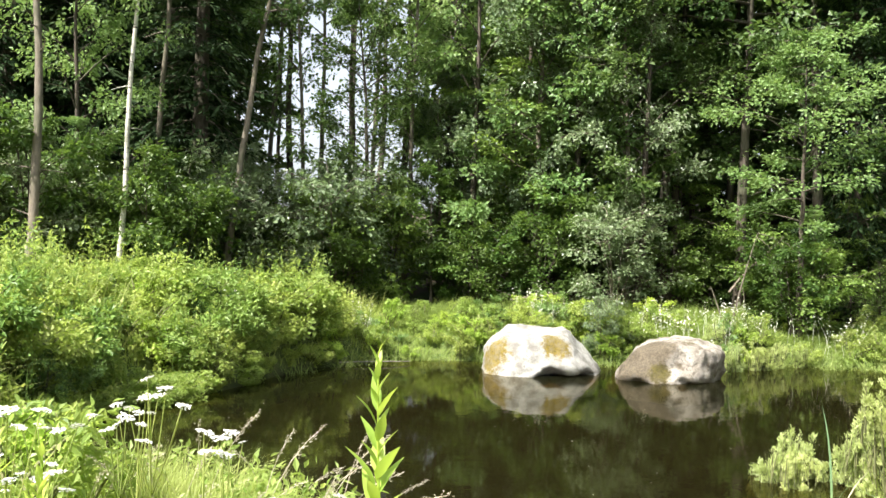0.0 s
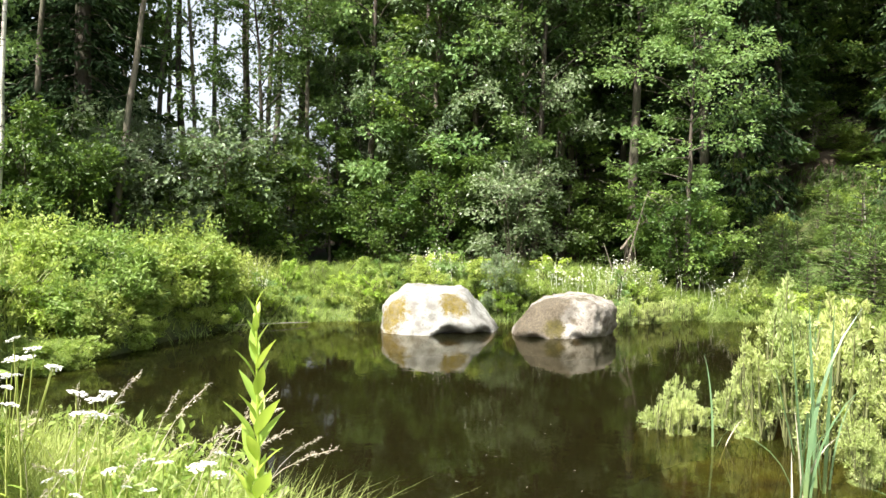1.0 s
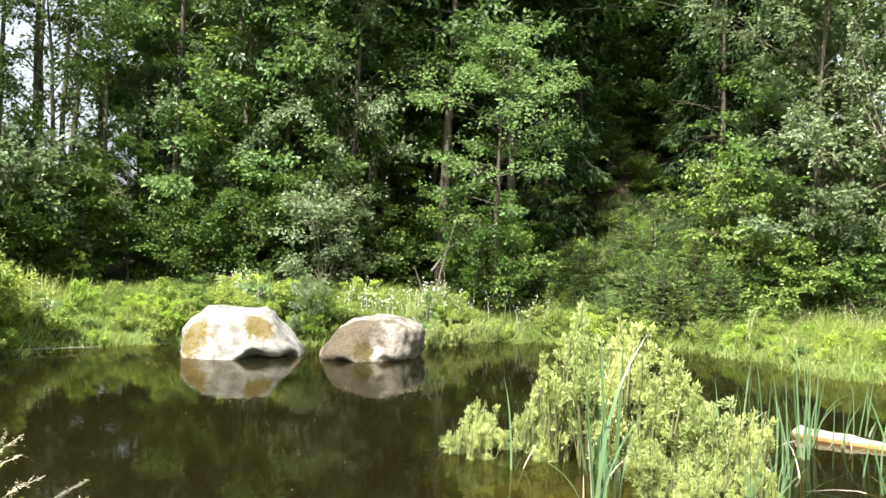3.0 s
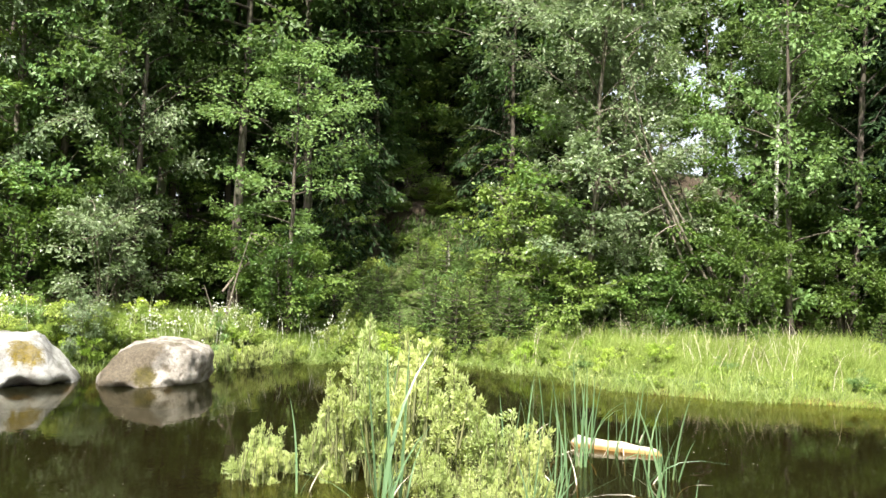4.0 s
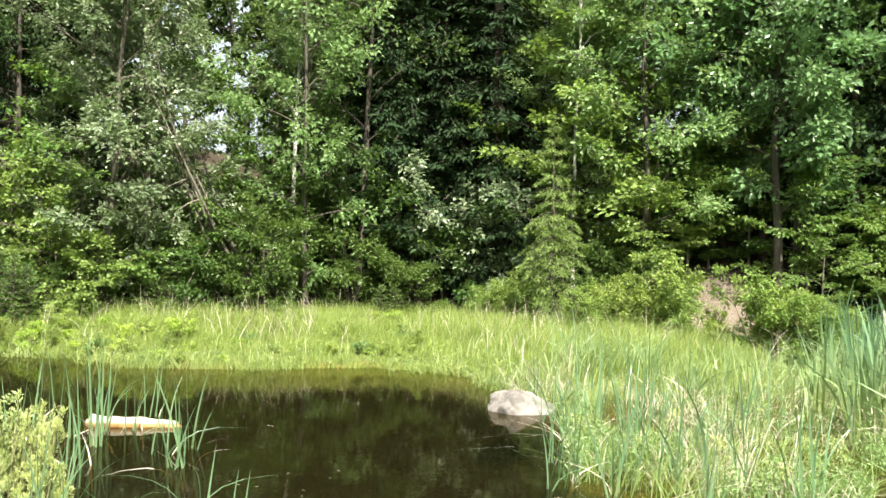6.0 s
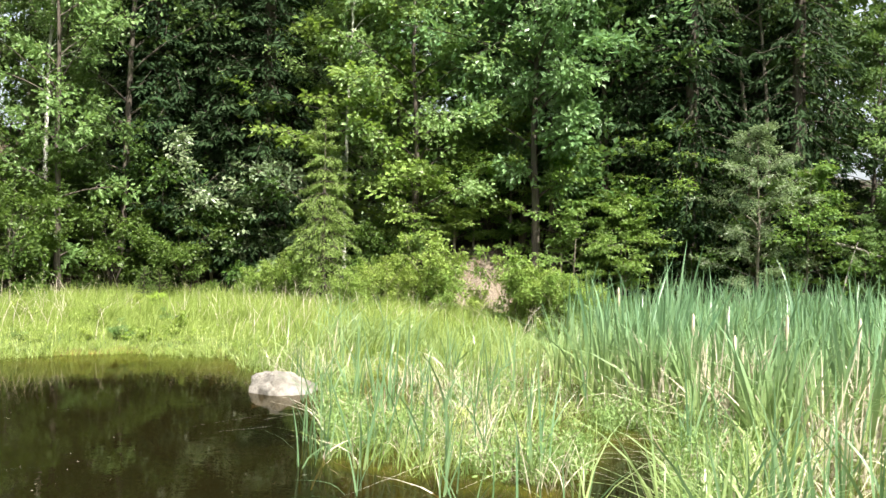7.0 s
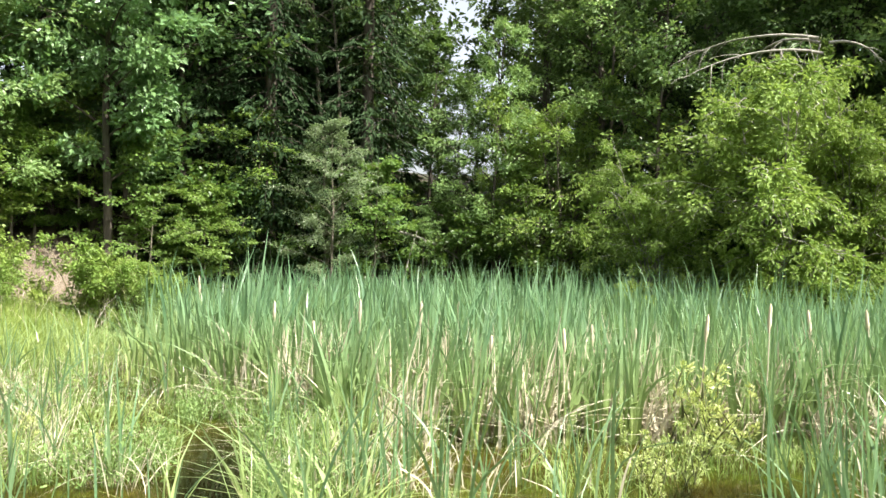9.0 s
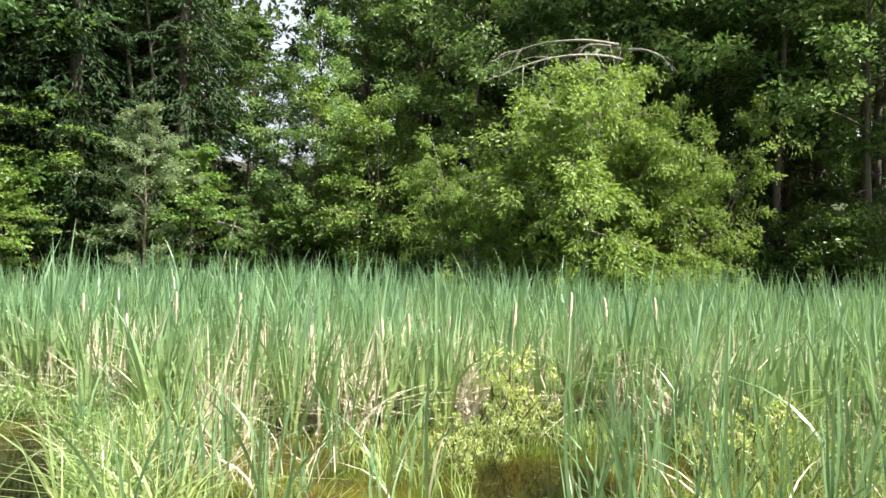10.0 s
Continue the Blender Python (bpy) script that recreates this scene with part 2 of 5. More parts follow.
def ground_material():
    m, nt, out = material("pond bank soil and litter")
    pos = node(nt, "ShaderNodeTexCoord").outputs["Object"]
    mud = node(nt, "ShaderNodeAttribute")
    mud.attribute_name = "mud"
    soil = node(nt, "ShaderNodeAttribute")
    soil.attribute_name = "soil"
    algae = node(nt, "ShaderNodeAttribute")
    algae.attribute_name = "algae"
    wood = node(nt, "ShaderNodeAttribute")
    wood.attribute_name = "wood"
    fine, mid, broad = noise_of(nt, 34, 6, .7, pos), noise_of(nt, 5.5, 4, .6, pos), noise_of(nt, .9, 3, .5, pos)
    grass = mix_rgb(nt, ramp(nt, mid, .35, .65), (.06, .1, .02), (.14, .17, .045))
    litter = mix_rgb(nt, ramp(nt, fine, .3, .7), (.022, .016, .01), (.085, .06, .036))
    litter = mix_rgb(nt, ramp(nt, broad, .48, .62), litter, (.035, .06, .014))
    earth = mix_rgb(nt, ramp(nt, fine, .3, .7), (.1, .078, .056), (.24, .195, .145))
    earth = mix_rgb(nt, ramp(nt, mid, .5, .7), earth, (.12, .08, .05))
    bed = mix_rgb(nt, ramp(nt, mid, .3, .7), (.016, .015, .007), (.032, .028, .011))
    weed = mix_rgb(nt, ramp(nt, mid, .36, .62), (.06, .042, .006), (.19, .14, .014))
    weed = mix_rgb(nt, ramp(nt, broad, .42, .58), weed, mix_rgb(nt, ramp(nt, fine, .3, .7), (.07, .085, .008), (.15, .165, .016)))
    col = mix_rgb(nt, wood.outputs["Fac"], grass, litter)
    col = mix_rgb(nt, soil.outputs["Fac"], col, earth)
    col = mix_rgb(nt, mud.outputs["Fac"], col, bed)
    col = mix_rgb(nt, algae.outputs["Fac"], col, weed)
    bump = node(nt, "ShaderNodeBump", {"Height": fine, "Strength": .7, "Distance": .05})
    b = node(nt, "ShaderNodeBsdfPrincipled", {"Base Color": col, "Roughness": node(nt, "ShaderNodeMapRange", {0: algae.outputs["Fac"], 3: .95, 4: .6}).outputs[0], "Normal": bump.outputs[0]})
    nt.links.new(b.outputs[0], out.inputs[0])
    return m


def water_material():
    m, nt, out = material("brown pond water")
    pos = node(nt, "ShaderNodeTexCoord").outputs["Object"]
    fine = noise_of(nt, 7.0, 2, .5, pos)
    bump = node(nt, "ShaderNodeBump", {"Height": fine, "Strength": .05, "Distance": .02})
    thin = node(nt, "ShaderNodeAttribute")
    thin.attribute_name = "thin"
    tint = node(nt, "ShaderNodeBsdfTransparent", {"Color": mix_rgb(nt, thin.outputs["Fac"], (.6, .45, .2), (.97, .9, .66))})
    scum = noise_of(nt, 3.2, 6, .65, pos)
    film = mix_rgb(nt, ramp(nt, noise_of(nt, .9, 3, .5, pos), .42, .6), (.095, .088, .009), (.075, .11, .012))
    film = mix_rgb(nt, ramp(nt, scum, .38, .6), (.02, .018, .006), film)
    silt = node(nt, "ShaderNodeBsdfDiffuse", {"Color": mix_rgb(nt, thin.outputs["Fac"], (.0105, .0115, .0046), film)})
    deep = node(nt, "ShaderNodeMixShader", {0: node(nt, "ShaderNodeMapRange", {0: thin.outputs["Fac"], 3: .5, 4: .5}).outputs[0], 1: tint.outputs[0], 2: silt.outputs[0]})
    gloss = node(nt, "ShaderNodeBsdfGlossy", {"Color": (.64, .63, .56, 1), "Roughness": .015, "Normal": bump.outputs[0]})
    fres = node(nt, "ShaderNodeFresnel", {"IOR": 1.33, "Normal": bump.outputs[0]})
    mix = node(nt, "ShaderNodeMixShader", {0: fres.outputs[0], 1: deep.outputs[0], 2: gloss.outputs[0]})
    nt.links.new(mix.outputs[0], out.inputs[0])
    return m


# ---- ground, one sheet to the horizon, and the water ----
def build_ground():
    rings = np.r_[np.linspace(.3, 26, 150), np.linspace(26.5, 48, 40), np.geomspace(50, 2500, 16)]
    angs = np.radians(np.r_[np.arange(-45, 150, .5), np.arange(150, 315, 1.)])
    r, a = np.meshgrid(rings, angs)
    x, y = (r * np.sin(a)).ravel(), (r * np.cos(a)).ravel()
    z = ground_z(x, y)
    v = np.r_[np.stack([x, y, z], -1), [[0, 0, float(ground_z(0, .01))]]]
    na, nr = len(angs), len(rings)
    i, j = np.meshgrid(np.arange(na), np.arange(nr - 1), indexing="ij")
    i2 = (i + 1) % na
    f = np.stack([i * nr + j, i * nr + j + 1, i2 * nr + j + 1, i2 * nr + j], -1).reshape(-1, 4)
    hub = np.stack([np.full(na, len(v) - 1), np.arange(na) * nr, (np.arange(na) + 1) % na * nr], -1)
    me = np_mesh("ground", v, [f, hub], [ground_material()], soft=True)
    az, d = bearing(v[:, 0], v[:, 1])
    under = smooth(-v[:, 2], -.02, .05)
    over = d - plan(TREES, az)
    wob = waves(v[:, 0], v[:, 1], 1.3, 31)
    soil = np.maximum.reduce([1 - smooth(np.hypot((az - 80.0) / 4.2, (over - .7) / 2.3) + .25 * wob, .6, 1.0),
                              1 - smooth(np.hypot((az - 74.0) / 2.6, (over - .2) / .8) + .3 * wob, .6, 1.0),
                              # real bare soil, but a weak share darkens it to stand in for shade
                              .3 * (1 - smooth(np.hypot((az - 31.0) / 2.4, (over - 7.2) / 1.8) + .3 * wob, .6, 1.0)),
                              1 - smooth(np.hypot((az - 34.9) / .5, (over - .8) / .9) + .3 * wob, .5, 1.0)])
    slope_grass = .55 * (1 - smooth(np.hypot((az - 31.5) / 5.0, (over - 2.5) / 2.8) + .35 * wob, .5, 1.1))
    for name, val in (("mud", under), ("soil", soil * (1 - under)), ("algae", (v[:, 2] < .06) * (v[:, 2] > -.2) * np.clip(marsh(v[:, 0], v[:, 1]) * (1.0 + .5 * wob), 0, 1)),
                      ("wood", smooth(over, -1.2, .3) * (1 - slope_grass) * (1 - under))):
        me.attributes.new(name, "FLOAT", "POINT").data.foreach_set("value", val.astype(np.float32))
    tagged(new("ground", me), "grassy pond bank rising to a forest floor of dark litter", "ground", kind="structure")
    rr, aa = np.meshgrid(np.linspace(.0, 21, 90), np.linspace(0, 2 * np.pi, 257))
    v = np.stack([rr * np.sin(aa), rr * np.cos(aa), 0 * rr], -1).reshape(-1, 3)
    i, j = np.meshgrid(np.arange(256), np.arange(89), indexing="ij")
    f = np.stack([i * 90 + j, (i + 1) * 90 + j, (i + 1) * 90 + j + 1, i * 90 + j + 1], -1).reshape(-1, 4)
    me = np_mesh("water", v, [f], [water_material()])
    depth = -ground_z(v[:, 0], v[:, 1])
    me.attributes.new("thin", "FLOAT", "POINT").data.foreach_set("value", (1 - smooth(depth, .03, .3)).astype(np.float32))
    pond = new("water", me)
    tagged(pond, "still brown pond water mirroring the forest", "water", kind="structure")


build_ground()


# ---- trees ----
def limb_path(start, az, up, length, steps, sag, rg, wander=.12, curve=1.0):
    """A limb that sets out at the angle up and sinks by sag; a higher curve keeps it straight until near its end."""
    pts, p, first = [np.array(start, float)], np.array(start, float), up
    for k in range(steps):
        up = first - sag * ((k + 1) / steps) ** curve
        az = az + rg.normal(0, wander)
        p = p + length / steps * np.array([math.sin(az) * math.cos(up), math.cos(az) * math.cos(up), math.sin(up)])
        pts.append(p)
    return np.array(pts)


def broadleaf(name, seed, height, girth, bare, reach, limbs, leaves, leaf, bark, foliage, up=.7, sag=.5, slim=.62, lean=.03, spray=.16, twigs=5, flat=.5, profile=.8, stems=1, dead=0, show_twigs=True, level=1.0, roll=1.0, hang=.3):
    """One broad-leaved tree or shrub: trunk with limbs and twigs, and a crown of leaves in sprays along the twigs."""
    rg = np.random.default_rng(seed)
    wood, tips = [], []
    for s in range(stems):
        tilt_az, tilt = rg.uniform(0, 6.28), lean if stems == 1 else rg.uniform(.1, .42)
        h = height * (1 if s == 0 else rg.uniform(.65, .95))
        k = 12
        u = np.linspace(0, 1, k)
        drift = np.cumsum(rg.normal(0, .012 * h / 4, (k, 2)), 0)
        trunk = np.stack([drift[:, 0] + h * tilt * u ** 1.3 * math.sin(tilt_az), drift[:, 1] + h * tilt * u ** 1.3 * math.cos(tilt_az), h * u - .15], -1)
        trunk[0, :2] = trunk[0, :2] * 0 + rg.normal(0, .04, 2) * (stems > 1)
        gr = girth / (1 if stems == 1 else 1.4)
        wood.append(tube(trunk, gr * (1 - .93 * u) * np.where(u < .06, 1.35, 1), 7))
        for n in range(dead):
            at = rg.uniform(.1, max(bare, .25))
            p = np.array([np.interp(at, u, trunk[:, c]) for c in range(3)])
            wood.append(tube(limb_path(p, rg.uniform(0, 6.28), rg.uniform(-.2, .5), reach * rg.uniform(.25, .6), 4, .2, rg, .3), np.linspace(.016, .004, 5), 3))
        for n in range(max(1, limbs // stems)):
            at = bare + (1 - bare) * ((n + rg.uniform(.1, .9)) / (limbs / stems)) ** .9 * .98
            p = np.array([np.interp(at, u, trunk[:, c]) for c in range(3)])
            rel = (at - bare) / max(1 - bare, .01)
            size = reach * (np.sin(np.pi * np.clip(rel, 0, 1) ** profile * .86 + .28)) * rg.uniform(.45, 1.25) + .15
            az = n * 2.4 + rg.normal(0, .5)
            path = limb_path(p, az, up + .4 * rel + rg.normal(0, .15), size, 5, sag, rg)
            wood.append(tube(path, np.linspace(max(.012, gr * .33 * (1 - .6 * rel)), .004, 6), 4))
            for t in range(twigs):
                w = rg.uniform(.25, 1)
                q = np.array([np.interp(w * 5, range(6), path[:, c]) for c in range(3)])
                tw = limb_path(q, az + rg.choice([-1, 1]) * rg.uniform(.3, 1.1), rg.normal(.25, .3), size * rg.uniform(.25, .5) * slim / .62, 3, sag * .7, rg, .2)
                if show_twigs:
                    wood.append(tube(tw, np.linspace(.007, .002, 4), 3))
                tips.append(tw)
            tips.append(path[2:])
    per = max(2, leaves // len(tips))
    cs, axes, faces = [], [], []
    for tw in tips:
        m = max(2, int(per * rg.uniform(.45, 1.6)))
        w = rg.uniform(.1, 1, m) ** .8 * (len(tw) - 1)
        c = np.stack([np.interp(w, range(len(tw)), tw[:, k]) for k in range(3)], -1)
        ahead = unit(tw[-1] - tw[0])
        side = unit(np.cross(ahead, [.01, 0, 1.]))
        turn = rg.normal(0, roll, m)[:, None]
        side = side * np.cos(turn) + np.cross(side, ahead) * np.sin(turn)
        out = rg.uniform(-1, 1, m)[:, None] * spray * (1.9 - 1.1 * w[:, None] / (len(tw) - 1))
        cs.append(c + side * out + rg.normal(0, spray * .35, (m, 3)) * [1, 1, flat] - [0, 0, .3] * np.abs(out))
        axes.append(.7 * ahead + .8 * side * np.sign(out) + rg.normal(0, .4, (m, 3)) - [0, 0, hang])
        faces.append(rg.normal(0, .32 + .2 * min(roll, 1), (m, 3)) + rg.normal(0, .3, (1, 3)) + .35 * ahead + [0, 0, level])
    c, ax, nrm = np.concatenate(cs), np.concatenate(axes), np.concatenate(faces)
    c[:, 2] = np.maximum(c[:, 2], .04)
    ln = leaf * rg.uniform(.65, 1.3, len(c))
    v = leaf_quads(c, ax, nrm, ln, ln * slim)
    wv, wf = merge(wood)
    return (np_mesh(name + " trunk", wv, [wf], [BARK[bark]], soft=True), np_mesh(name + " crown", v, [quads(len(c))], [LEAF[foliage]]))


def spruce(name, seed, height, reach, whorls, arms, sprays, foliage, bare=.06, droop=.5, card=.16, level=1.0):
    """A spruce: straight trunk with whorls of drooping branches set with needle sprays."""
    rg = np.random.default_rng(seed)
    wood = [tube([[0, 0, -.1], [0, 0, height * .5], [0, 0, height]], [height * .013 + .012, height * .008 + .006, .004], 7)]
    cs, axs = [], []
    for w in range(whorls):
        rel = (w + .5) / whorls
        z = height * (bare + (1 - bare) * rel ** .92)
        size = reach * (1 - rel) ** .8 + .06
        for a in range(arms):
            az = a * 6.283 / arms + w * 1.1 + rg.normal(0, .25)
            ln = size * rg.uniform(.65, 1.12)
            path = limb_path([0, 0, z + rg.normal(0, .04 * height / whorls)], az, .22 + .45 * rel - .25 * droop, ln, 5, droop * rg.uniform(.4, 1.1) - .5 * (rel > .75), rg, .06)
            path[-1, 2] += .08 * ln
            wood.append(tube(path, np.linspace(.012 * (1 - rel) + .006, .003, 6), 3))
            m = max(5, int(sprays * ln / reach * rg.uniform(.8, 1.2)))
            u = rg.uniform(.12, 1, m)
            c = np.stack([np.interp(u * 5, range(6), path[:, k]) for k in range(3)], -1)
            fwd = unit(path[-1] - path[0])
            side = np.cross(fwd, [0, 0, 1.])
            sgn = rg.choice([-1., 1.], m)[:, None]
            spread = (.55 * ln * (1.05 - u) + .05)[:, None] * rg.uniform(0, .62, (m, 1))
            c = c + sgn * side * spread + fwd * spread * .5 + rg.normal(0, .02, (m, 3)) - [0, 0, 1] * spread * droop * .5
            cs.append(c)
            axs.append(fwd * .8 + sgn * side * rg.uniform(.2, 1, (m, 1)) + rg.normal(0, .38, (m, 3)) + [0, 0, -.35 * droop])
    c, ax = np.concatenate(cs), np.concatenate(axs)
    nrm = rg.normal(0, .5, c.shape) + [0, 0, level]
    ln = card * rg.uniform(.6, 1.3, len(c))
    v = leaf_quads(c, ax, nrm, ln, ln * .3, .1)
    wv, wf = merge(wood)
    return np_mesh(name + " trunk", wv, [wf], [BARK["dark"]], soft=True), np_mesh(name + " crown", v, [quads(len(c))], [LEAF[foliage]])


def fern(name, seed, length, fronds):
    """A rosette of arching fronds, each with a midrib and two rows of leaflets."""
    rg = np.random.default_rng(seed)
    wood, cs, axs, lns = [], [], [], []
    for k in range(fronds):
        path = limb_path([0, 0, 0], k * 6.283 / fronds + rg.normal(0, .2), rg.uniform(.9, 1.25), length * rg.uniform(.75, 1.15), 7, rg.uniform(.9, 1.4), rg, .05)
        wood.append(tube(path, np.linspace(.006, .0015, 8), 3))
        u = np.repeat(np.linspace(.14, .98, 15), 2)
        c = np.stack([np.interp(u * 7, range(8), path[:, j]) for j in range(3)], -1)
        ahead = unit(path[-1] - path[1])
        side = unit(np.cross(ahead, [0, 0, 1.])) * np.tile([1., -1.], 15)[:, None]
        cs.append(c)
        axs.append(side + .35 * ahead + rg.normal(0, .08, c.shape) + [0, 0, -.1])
        lns.append(.27 * length * np.sin(np.pi * np.clip(u * .85 + .16, 0, 1)) + .02)
    c, ax, ln = np.concatenate(cs), np.concatenate(axs), np.concatenate(lns)
    wv, wf = merge(wood)
    v = leaf_quads(c, ax, rg.normal(0, .15, c.shape) + [0, 0, 1], ln, ln * .34, .08)
    return np_mesh(name + " ribs", wv, [wf], [BARK["stem"]], soft=True), np_mesh(name + " fronds", v, [quads(len(c))], [LEAF["nettle"]])


KINDS = {
    "fern": [fern("fern", 171 + k, .8, 9) for k in range(2)],
    "alder": [broadleaf("alder", 11 + k, 12.5, .11, .17, 2.4, 32, 9500, .135, "dark", "alder", dead=5, spray=.17, twigs=6, flat=.6) for k in range(3)],
    "birch": [broadleaf("birch", 21 + k, 13.0, .085, .42, 1.5, 30, 6500, .09, "birch", "birch", up=.9, sag=.9, dead=2) for k in range(2)],
    "thin": [broadleaf("thin tree", 26 + k, 13.0, .095, .5, 1.5, 26, 5000, .1, "grey", "alder", up=.8, lean=.07, dead=7) for k in range(2)],
    "aspen": [broadleaf("aspen", 31 + k, 11.0, .09, .07, 2.2, 40, 14000, .105, "grey", "aspen", up=.8, sag=.5, spray=.15, twigs=6, flat=.8) for k in range(2)],
    "maple": [broadleaf("maple", 41 + k, 7.5, .07, .12, 2.3, 24, 6500, .15, "grey", "maple", up=.3, sag=.35, flat=.25, slim=.75, spray=.24, twigs=6, level=.8, roll=.3) for k in range(2)],
    "oak": [broadleaf("oak", 51 + k, 11.0, .13, .2, 2.8, 34, 11000, .16, "dark", "oak", up=.5, sag=.3, spray=.22, flat=.5, twigs=6, level=.5) for k in range(2)],
    "willow": [broadleaf("tree willow", 61 + k, 6.0, .07, .06, 1.9, 60, 13000, .1, "grey", "willow", up=.8, sag=.9, slim=.48, stems=6, spray=.14, level=.5) for k in range(2)],
    "dome": [broadleaf("arching willow", 64, 6.2, .075, .1, 2.0, 126, 34000, .105, "dead", "willow", up=.9, sag=1.5, slim=.46, stems=9, spray=.12, twigs=5, flat=1.2, level=.45, dead=2)],
    "airy": [broadleaf("airy tree", 66 + k, 13.0, .075, .2, 1.5, 30, 3600, .125, "grey", "birch", up=.8, sag=.5, spray=.2, twigs=5, dead=4, lean=.04) for k in range(2)],
    # wide crowns added mostly above the view to shade the forest edge behind them
    "canopy": [broadleaf("canopy tree", 58 + k, 15.0, .15, .44, 4.3, 34, 9500, .17, "dark", "alder", up=.2, sag=.4, spray=.26, twigs=6, profile=.4, level=.8, dead=8) for k in range(2)],
    "high": [broadleaf("high crowned tree", 56 + k, 11.0, .1, .36, 2.8, 28, 8000, .13, "dark", ("alder", "birch")[k], up=.35, sag=.4, spray=.2, twigs=6, level=.7, dead=6) for k in range(2)],
    "hazel": [broadleaf("hazel", 68 + k, 4.2, .035, .05, 1.7, 30, 4600, .13, "grey", "maple", up=.45, sag=.45, slim=.72, stems=4, spray=.2, flat=.25, twigs=5, level=.8, roll=.3) for k in range(2)],
    "bush": [broadleaf("leafy bush", 161 + k, 1.35, .014, .04, .62, 34, 2700, (.085, .1, .07, .09)[k], "stem", ("weed", "nettle", "weed", "weed")[k], up=.85, sag=.5, slim=(.6, .45, .7, .6)[k], stems=7, spray=.1, flat=.7, twigs=3, show_twigs=False, level=.35) for k in range(4)],
    "shrub": [broadleaf("shrub", 71 + k, 3.4, .035, .06, 1.4, 30, 5000, .11, "dark", "bramble", up=.7, sag=.5, stems=4, spray=.14, twigs=5, show_twigs=False) for k in range(3)],
    "greyshrub": [broadleaf("grey shrub", 76 + k, 3.6, .035, .1, 1.5, 30, 5000, .105, "grey", "aspen", up=.7, sag=.5, stems=4, spray=.14, twigs=5) for k in range(2)],
    "sprout": [broadleaf("sprout", 81 + k, 1.7, .018, .05, .7, 24, 3000, .07, "stem", "willow", up=.9, sag=.4, stems=4, spray=.08) for k in range(2)],
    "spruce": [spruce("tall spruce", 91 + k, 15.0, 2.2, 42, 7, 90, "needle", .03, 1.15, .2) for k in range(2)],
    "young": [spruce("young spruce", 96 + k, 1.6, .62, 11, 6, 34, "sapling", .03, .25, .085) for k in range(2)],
    "midspruce": [spruce("slender spruce", 99, 4.4, 1.2, 16, 9, 330, "young", .02, 1.3, .06, .5)],
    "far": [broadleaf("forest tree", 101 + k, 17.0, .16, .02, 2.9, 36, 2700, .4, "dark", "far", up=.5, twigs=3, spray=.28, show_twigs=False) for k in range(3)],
    "sallow": [broadleaf("sallow", 121 + k, 1.1, .011, .02, .27, 52, 9000, .031, "stem", "sallow", up=1.25, sag=.1, slim=.34, stems=15, spray=.022, flat=1.2, twigs=3, show_twigs=False, level=.2, hang=-.7) for k in range(3)],
    "sprig": [broadleaf("sprig", 141 + k, 1.0, .006, .12, .2, 16, 700, .05, "stem", "sallow", up=1.1, sag=.3, slim=.36, stems=4, spray=.03, flat=1.2, twigs=2, show_twigs=False, hang=-.5) for k in range(3)],
    "herb": [broadleaf("herb", 126 + k, 1.0, .008, .08, .34, 22, 2000, .055, "stem", leaf, up=.9, sag=.5, slim=.5, stems=6, spray=.05, flat=.7, twigs=2, show_twigs=False) for k, leaf in enumerate(("weed", "weed", "birch", "meadow", "lush"))],
    "backing": [broadleaf("backing tree", 131 + k, 13.0, .12, .05, 2.5, 36, 5200, .2, "dark", "alder", spray=.18, twigs=3, show_twigs=False) for k in range(2)],
    "light": [broadleaf("light tree", 151 + k, 11.5, .09, .1, 2.2, 30, 8500, .125, "dark", "birch", up=.7, sag=.5, spray=.18, twigs=6, level=.6) for k in range(2)],
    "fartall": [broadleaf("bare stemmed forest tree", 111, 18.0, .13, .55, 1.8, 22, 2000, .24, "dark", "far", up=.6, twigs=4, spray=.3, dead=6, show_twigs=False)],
}
